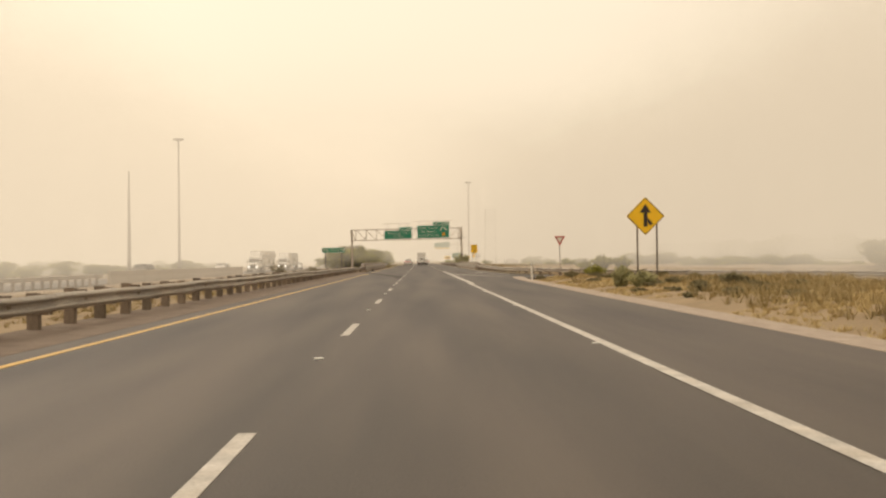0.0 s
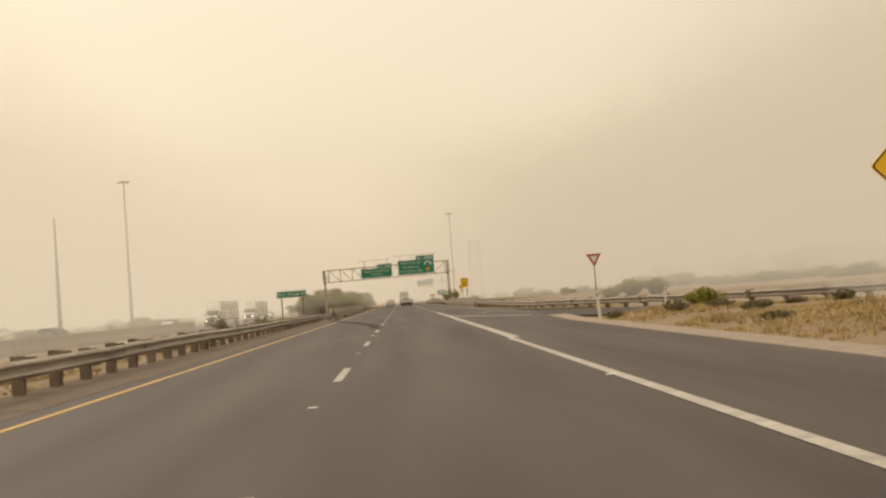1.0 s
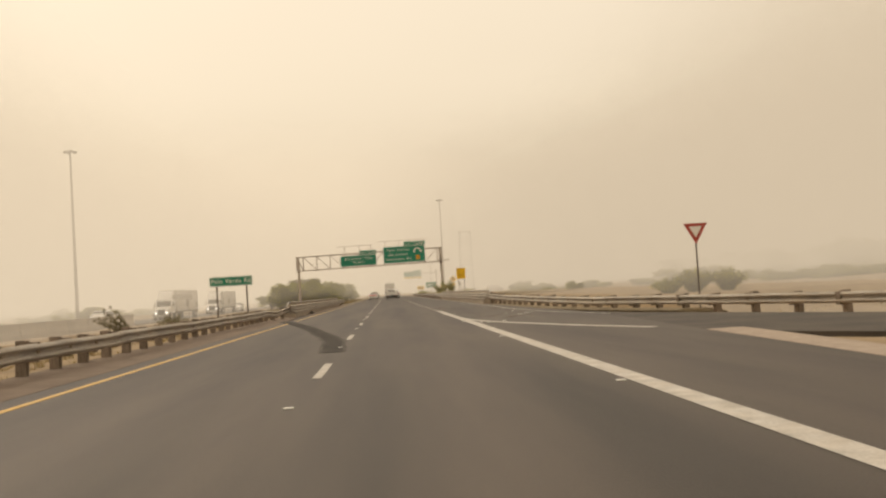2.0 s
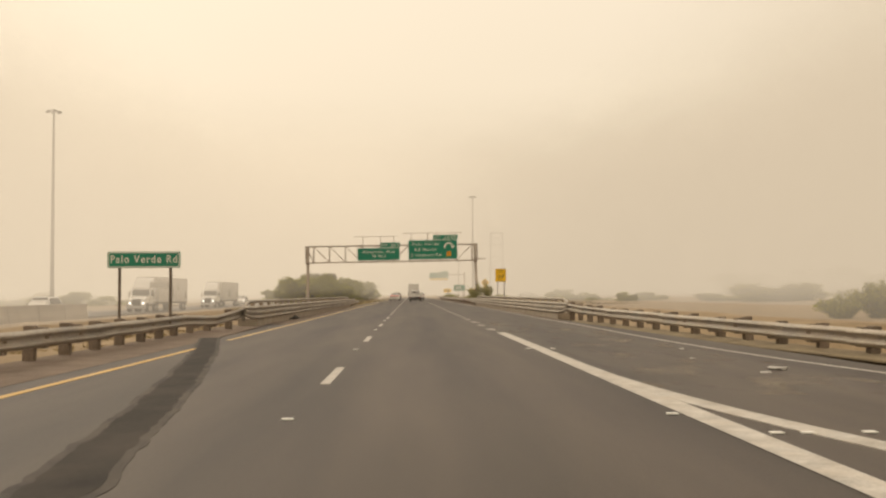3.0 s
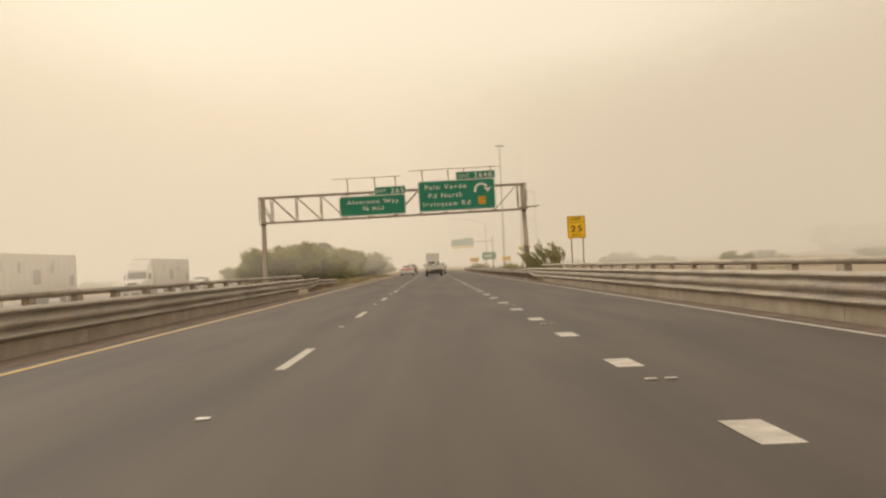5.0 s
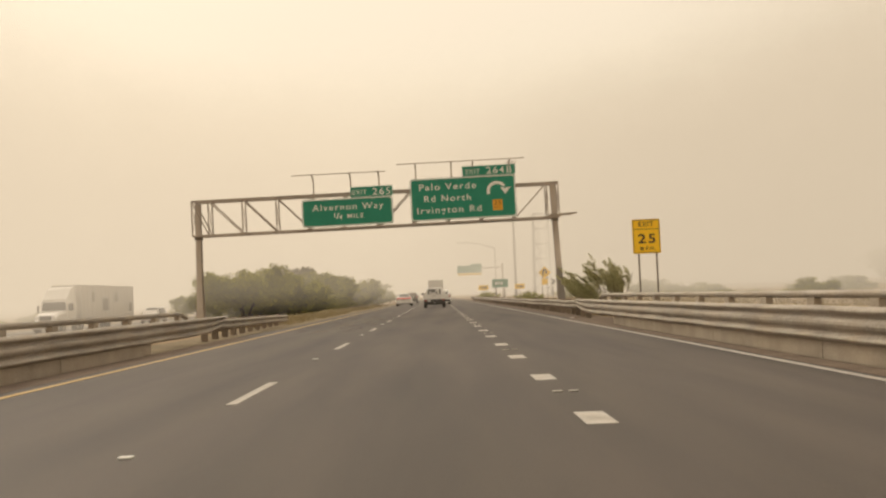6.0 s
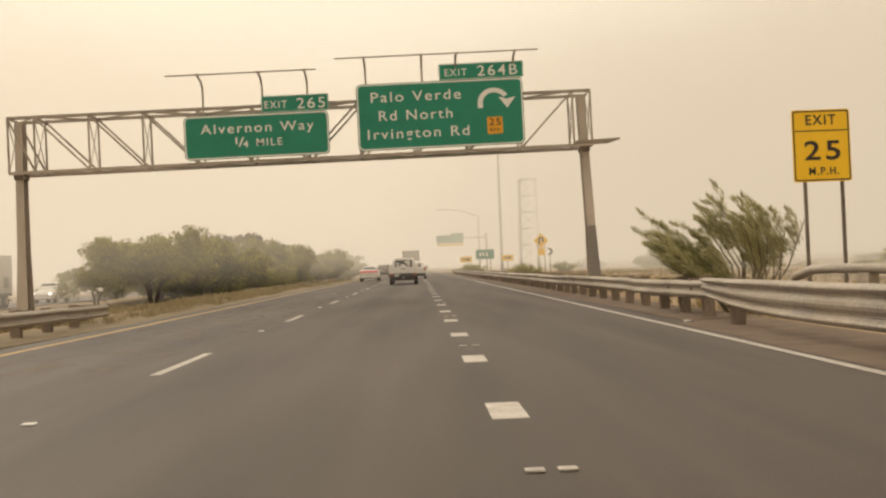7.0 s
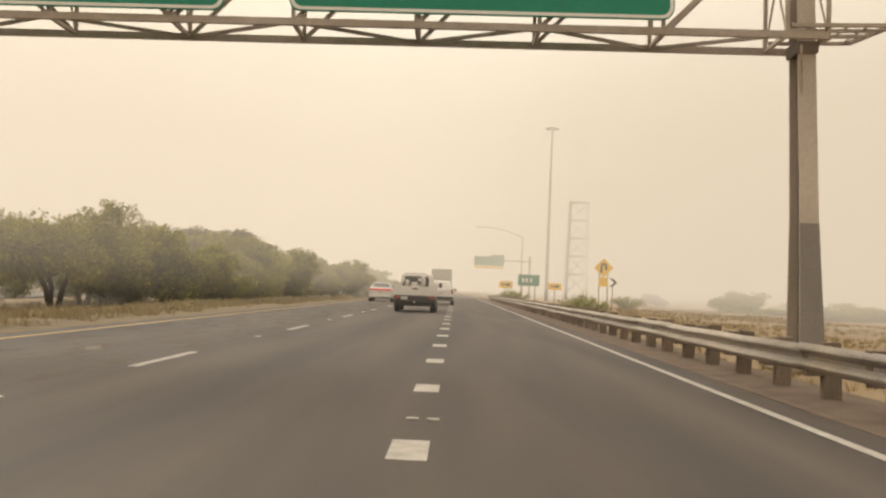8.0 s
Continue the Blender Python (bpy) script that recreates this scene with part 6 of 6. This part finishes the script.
def smear_material():
    m = bpy.data.materials.new("thin_blown_sand")
    m.use_nodes = True
    nt = m.node_tree
    b = nt.nodes["Principled BSDF"]
    b.inputs["Base Color"].default_value = (0.27, 0.228, 0.178, 1)
    b.inputs["Roughness"].default_value = 0.95
    geo = nt.nodes.new("ShaderNodeNewGeometry")
    st = nt.nodes.new("ShaderNodeVectorMath")
    st.operation = "MULTIPLY"
    st.inputs[1].default_value = (1.6, 0.45, 1)
    link(nt, geo.outputs["Position"], st.inputs[0])
    n1 = nt.nodes.new("ShaderNodeTexNoise")
    n1.inputs["Scale"].default_value, n1.inputs["Detail"].default_value = 1.1, 7.0
    link(nt, st.outputs[0], n1.inputs["Vector"])
    mr = nt.nodes.new("ShaderNodeMapRange")
    mr.inputs["From Min"].default_value, mr.inputs["From Max"].default_value = 0.52, 0.72
    mr.inputs["To Max"].default_value = 0.75
    link(nt, n1.outputs[0], mr.inputs["Value"])
    link(nt, mr.outputs[0], b.inputs["Alpha"])
    return m


M_SMEAR = smear_material()
for x0, x1, y0, y1 in ((4.0, 7.0, 86, 118), (-3.3, -0.3, 186, 300)):
    solid("blown_sand", strip(bmesh.new(), [(x0, y0), (x0, y1)], [(x1, y0), (x1, y1)], 0.0035, 0.001), M_SMEAR, "thin smears of blown sand on the asphalt", "sand", "stuff")

# back of a small sign beside the opposite carriageway
s = thing("road_sign", pose(-25.8, 190.0, -0.7), "bare back of a wide road sign on two posts", "road sign")
part("panel", prism(bmesh.new(), round_rect(2.5, 0.62, 0.04, 3, 0, 3.0), 0, 0.04), M_SIGN_BACK, s)
sign_post(s, -0.8, 0.07, -0.3, 3.2)
sign_post(s, 0.8, 0.07, -0.3, 3.2)


# ---------------------------------------------------------------- distant dust haze, painted as glowing sheets
def haze_glow_material(name, density, seed, floor=0.25, sides=(1.0, 1.0), top=120.0):
    m = bpy.data.materials.new(name)
    m.use_nodes = True
    nt = m.node_tree
    nt.nodes.clear()
    out = nt.nodes.new("ShaderNodeOutputMaterial")
    geo = nt.nodes.new("ShaderNodeNewGeometry")
    sep = nt.nodes.new("ShaderNodeSeparateXYZ")
    link(nt, geo.outputs["Position"], sep.inputs[0])
    low = nt.nodes.new("ShaderNodeMapRange")
    low.interpolation_type = "SMOOTHSTEP"
    low.inputs["From Min"].default_value, low.inputs["From Max"].default_value = -0.15, 2.4
    away = nt.nodes.new("ShaderNodeMath")
    away.operation = "ABSOLUTE"
    link(nt, sep.outputs["X"], away.inputs[0])
    foot = nt.nodes.new("ShaderNodeMapRange")
    foot.interpolation_type = "SMOOTHSTEP"
    foot.inputs["From Min"].default_value, foot.inputs["From Max"].default_value = 12.0, 18.4
    foot.inputs["To Min"].default_value, foot.inputs["To Max"].default_value = floor, max(floor, 0.6)
    link(nt, away.outputs[0], foot.inputs["Value"])
    link(nt, foot.outputs[0], low.inputs["To Min"])
    link(nt, sep.outputs["Z"], low.inputs["Value"])
    high = nt.nodes.new("ShaderNodeMapRange")
    high.interpolation_type = "SMOOTHSTEP"
    high.inputs["From Min"].default_value, high.inputs["From Max"].default_value = top * 0.3, top * 0.95
    high.inputs["To Min"].default_value, high.inputs["To Max"].default_value = 1.0, 0.0
    link(nt, sep.outputs["Z"], high.inputs["Value"])
    nz = nt.nodes.new("ShaderNodeTexNoise")
    nz.inputs["Scale"].default_value, nz.inputs["Detail"].default_value = 0.045, 4.0
    off = nt.nodes.new("ShaderNodeVectorMath")
    off.operation = "MULTIPLY_ADD"
    off.inputs[1].default_value, off.inputs[2].default_value = (1, 1, 2.2), (seed * 31.0, seed * 17.0, 0)
    link(nt, geo.outputs["Position"], off.inputs[0])
    link(nt, off.outputs[0], nz.inputs["Vector"])
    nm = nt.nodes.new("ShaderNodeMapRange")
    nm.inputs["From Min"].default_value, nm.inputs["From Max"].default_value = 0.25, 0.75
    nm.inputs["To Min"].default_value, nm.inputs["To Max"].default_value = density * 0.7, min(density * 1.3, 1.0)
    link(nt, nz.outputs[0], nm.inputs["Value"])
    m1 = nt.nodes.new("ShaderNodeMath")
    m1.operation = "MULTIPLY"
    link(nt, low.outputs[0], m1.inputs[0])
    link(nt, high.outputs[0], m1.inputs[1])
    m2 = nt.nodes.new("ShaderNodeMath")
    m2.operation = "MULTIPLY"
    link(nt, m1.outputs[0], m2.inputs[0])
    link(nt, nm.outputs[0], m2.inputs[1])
    # haze painted more opaque on both sides than over the motorway
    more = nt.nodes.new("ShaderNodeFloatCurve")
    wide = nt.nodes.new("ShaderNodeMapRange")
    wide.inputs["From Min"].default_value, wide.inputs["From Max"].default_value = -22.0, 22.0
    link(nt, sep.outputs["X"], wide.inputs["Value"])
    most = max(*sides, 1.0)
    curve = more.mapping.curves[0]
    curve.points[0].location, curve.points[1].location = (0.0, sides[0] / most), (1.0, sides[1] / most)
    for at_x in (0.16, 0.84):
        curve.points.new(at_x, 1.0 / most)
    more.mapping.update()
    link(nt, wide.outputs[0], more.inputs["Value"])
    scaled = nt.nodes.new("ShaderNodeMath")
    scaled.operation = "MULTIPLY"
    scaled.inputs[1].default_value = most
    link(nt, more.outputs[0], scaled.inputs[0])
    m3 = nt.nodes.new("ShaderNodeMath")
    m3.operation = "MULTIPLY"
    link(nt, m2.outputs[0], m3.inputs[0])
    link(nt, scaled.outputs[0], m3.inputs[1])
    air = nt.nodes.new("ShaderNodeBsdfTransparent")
    # haze colour is emitted by the sheet itself, not lit by sun or sky
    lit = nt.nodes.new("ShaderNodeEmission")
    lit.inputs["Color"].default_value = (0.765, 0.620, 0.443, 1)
    # painted glow fades away from the sun side and brightens with height
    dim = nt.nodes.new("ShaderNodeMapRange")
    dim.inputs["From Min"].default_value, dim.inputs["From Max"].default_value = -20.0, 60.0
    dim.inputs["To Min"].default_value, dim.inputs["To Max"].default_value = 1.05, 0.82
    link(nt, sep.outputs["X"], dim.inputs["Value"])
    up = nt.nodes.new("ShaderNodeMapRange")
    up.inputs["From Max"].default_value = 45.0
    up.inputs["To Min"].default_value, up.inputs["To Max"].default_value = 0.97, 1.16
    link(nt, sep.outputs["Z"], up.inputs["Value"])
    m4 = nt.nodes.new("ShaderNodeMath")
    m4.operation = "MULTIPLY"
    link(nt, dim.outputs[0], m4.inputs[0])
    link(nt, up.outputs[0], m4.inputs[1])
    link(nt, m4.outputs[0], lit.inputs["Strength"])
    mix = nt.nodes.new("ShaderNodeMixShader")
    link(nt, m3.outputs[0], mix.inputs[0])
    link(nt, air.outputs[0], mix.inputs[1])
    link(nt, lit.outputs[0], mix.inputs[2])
    link(nt, mix.outputs[0], out.inputs["Surface"])
    return m


def haze_curtain(side_l, side_r, apex, density, seed, floor=0.25, sides=(1.0, 1.0), top=120.0):
    """A tall glowing sheet imitating dust haze round the far end and both sides of the place."""
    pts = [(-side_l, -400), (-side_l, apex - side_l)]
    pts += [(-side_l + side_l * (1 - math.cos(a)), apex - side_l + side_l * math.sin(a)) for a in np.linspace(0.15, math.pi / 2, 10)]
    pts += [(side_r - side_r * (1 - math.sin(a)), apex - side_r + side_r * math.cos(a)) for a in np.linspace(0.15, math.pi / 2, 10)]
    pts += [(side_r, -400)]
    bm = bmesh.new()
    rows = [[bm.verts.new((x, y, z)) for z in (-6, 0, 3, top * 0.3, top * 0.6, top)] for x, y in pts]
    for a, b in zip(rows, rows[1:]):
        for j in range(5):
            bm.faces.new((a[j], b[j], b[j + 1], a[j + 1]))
    ob = solid("dust_backdrop", bm, haze_glow_material("emissive_dust_haze", density, seed, floor, sides, top), "faintly glowing tan sheet standing in for distant dust haze", "dust", "structure")


haze_curtain(21.6, 18.5, 222, 0.14, 6, 0.0, (1.5, 2.4), 22)
haze_curtain(22.2, 19.0, 240, 0.10, 7, 0.0, (1.6, 2.6), 24)
haze_curtain(22.8, 19.6, 264, 0.14, 1, 0.05, (1.7, 2.8), 30)
haze_curtain(33.9, 37, 296, 0.20, 2, 0.2, (1.7, 2.9), 36)
haze_curtain(60, 62, 350, 0.44, 3, 0.3, (1.6, 1.8), 50)
haze_curtain(115, 110, 440, 0.50, 4, 0.35, (1.3, 1.5), 75)
haze_curtain(240, 230, 640, 0.85, 5)
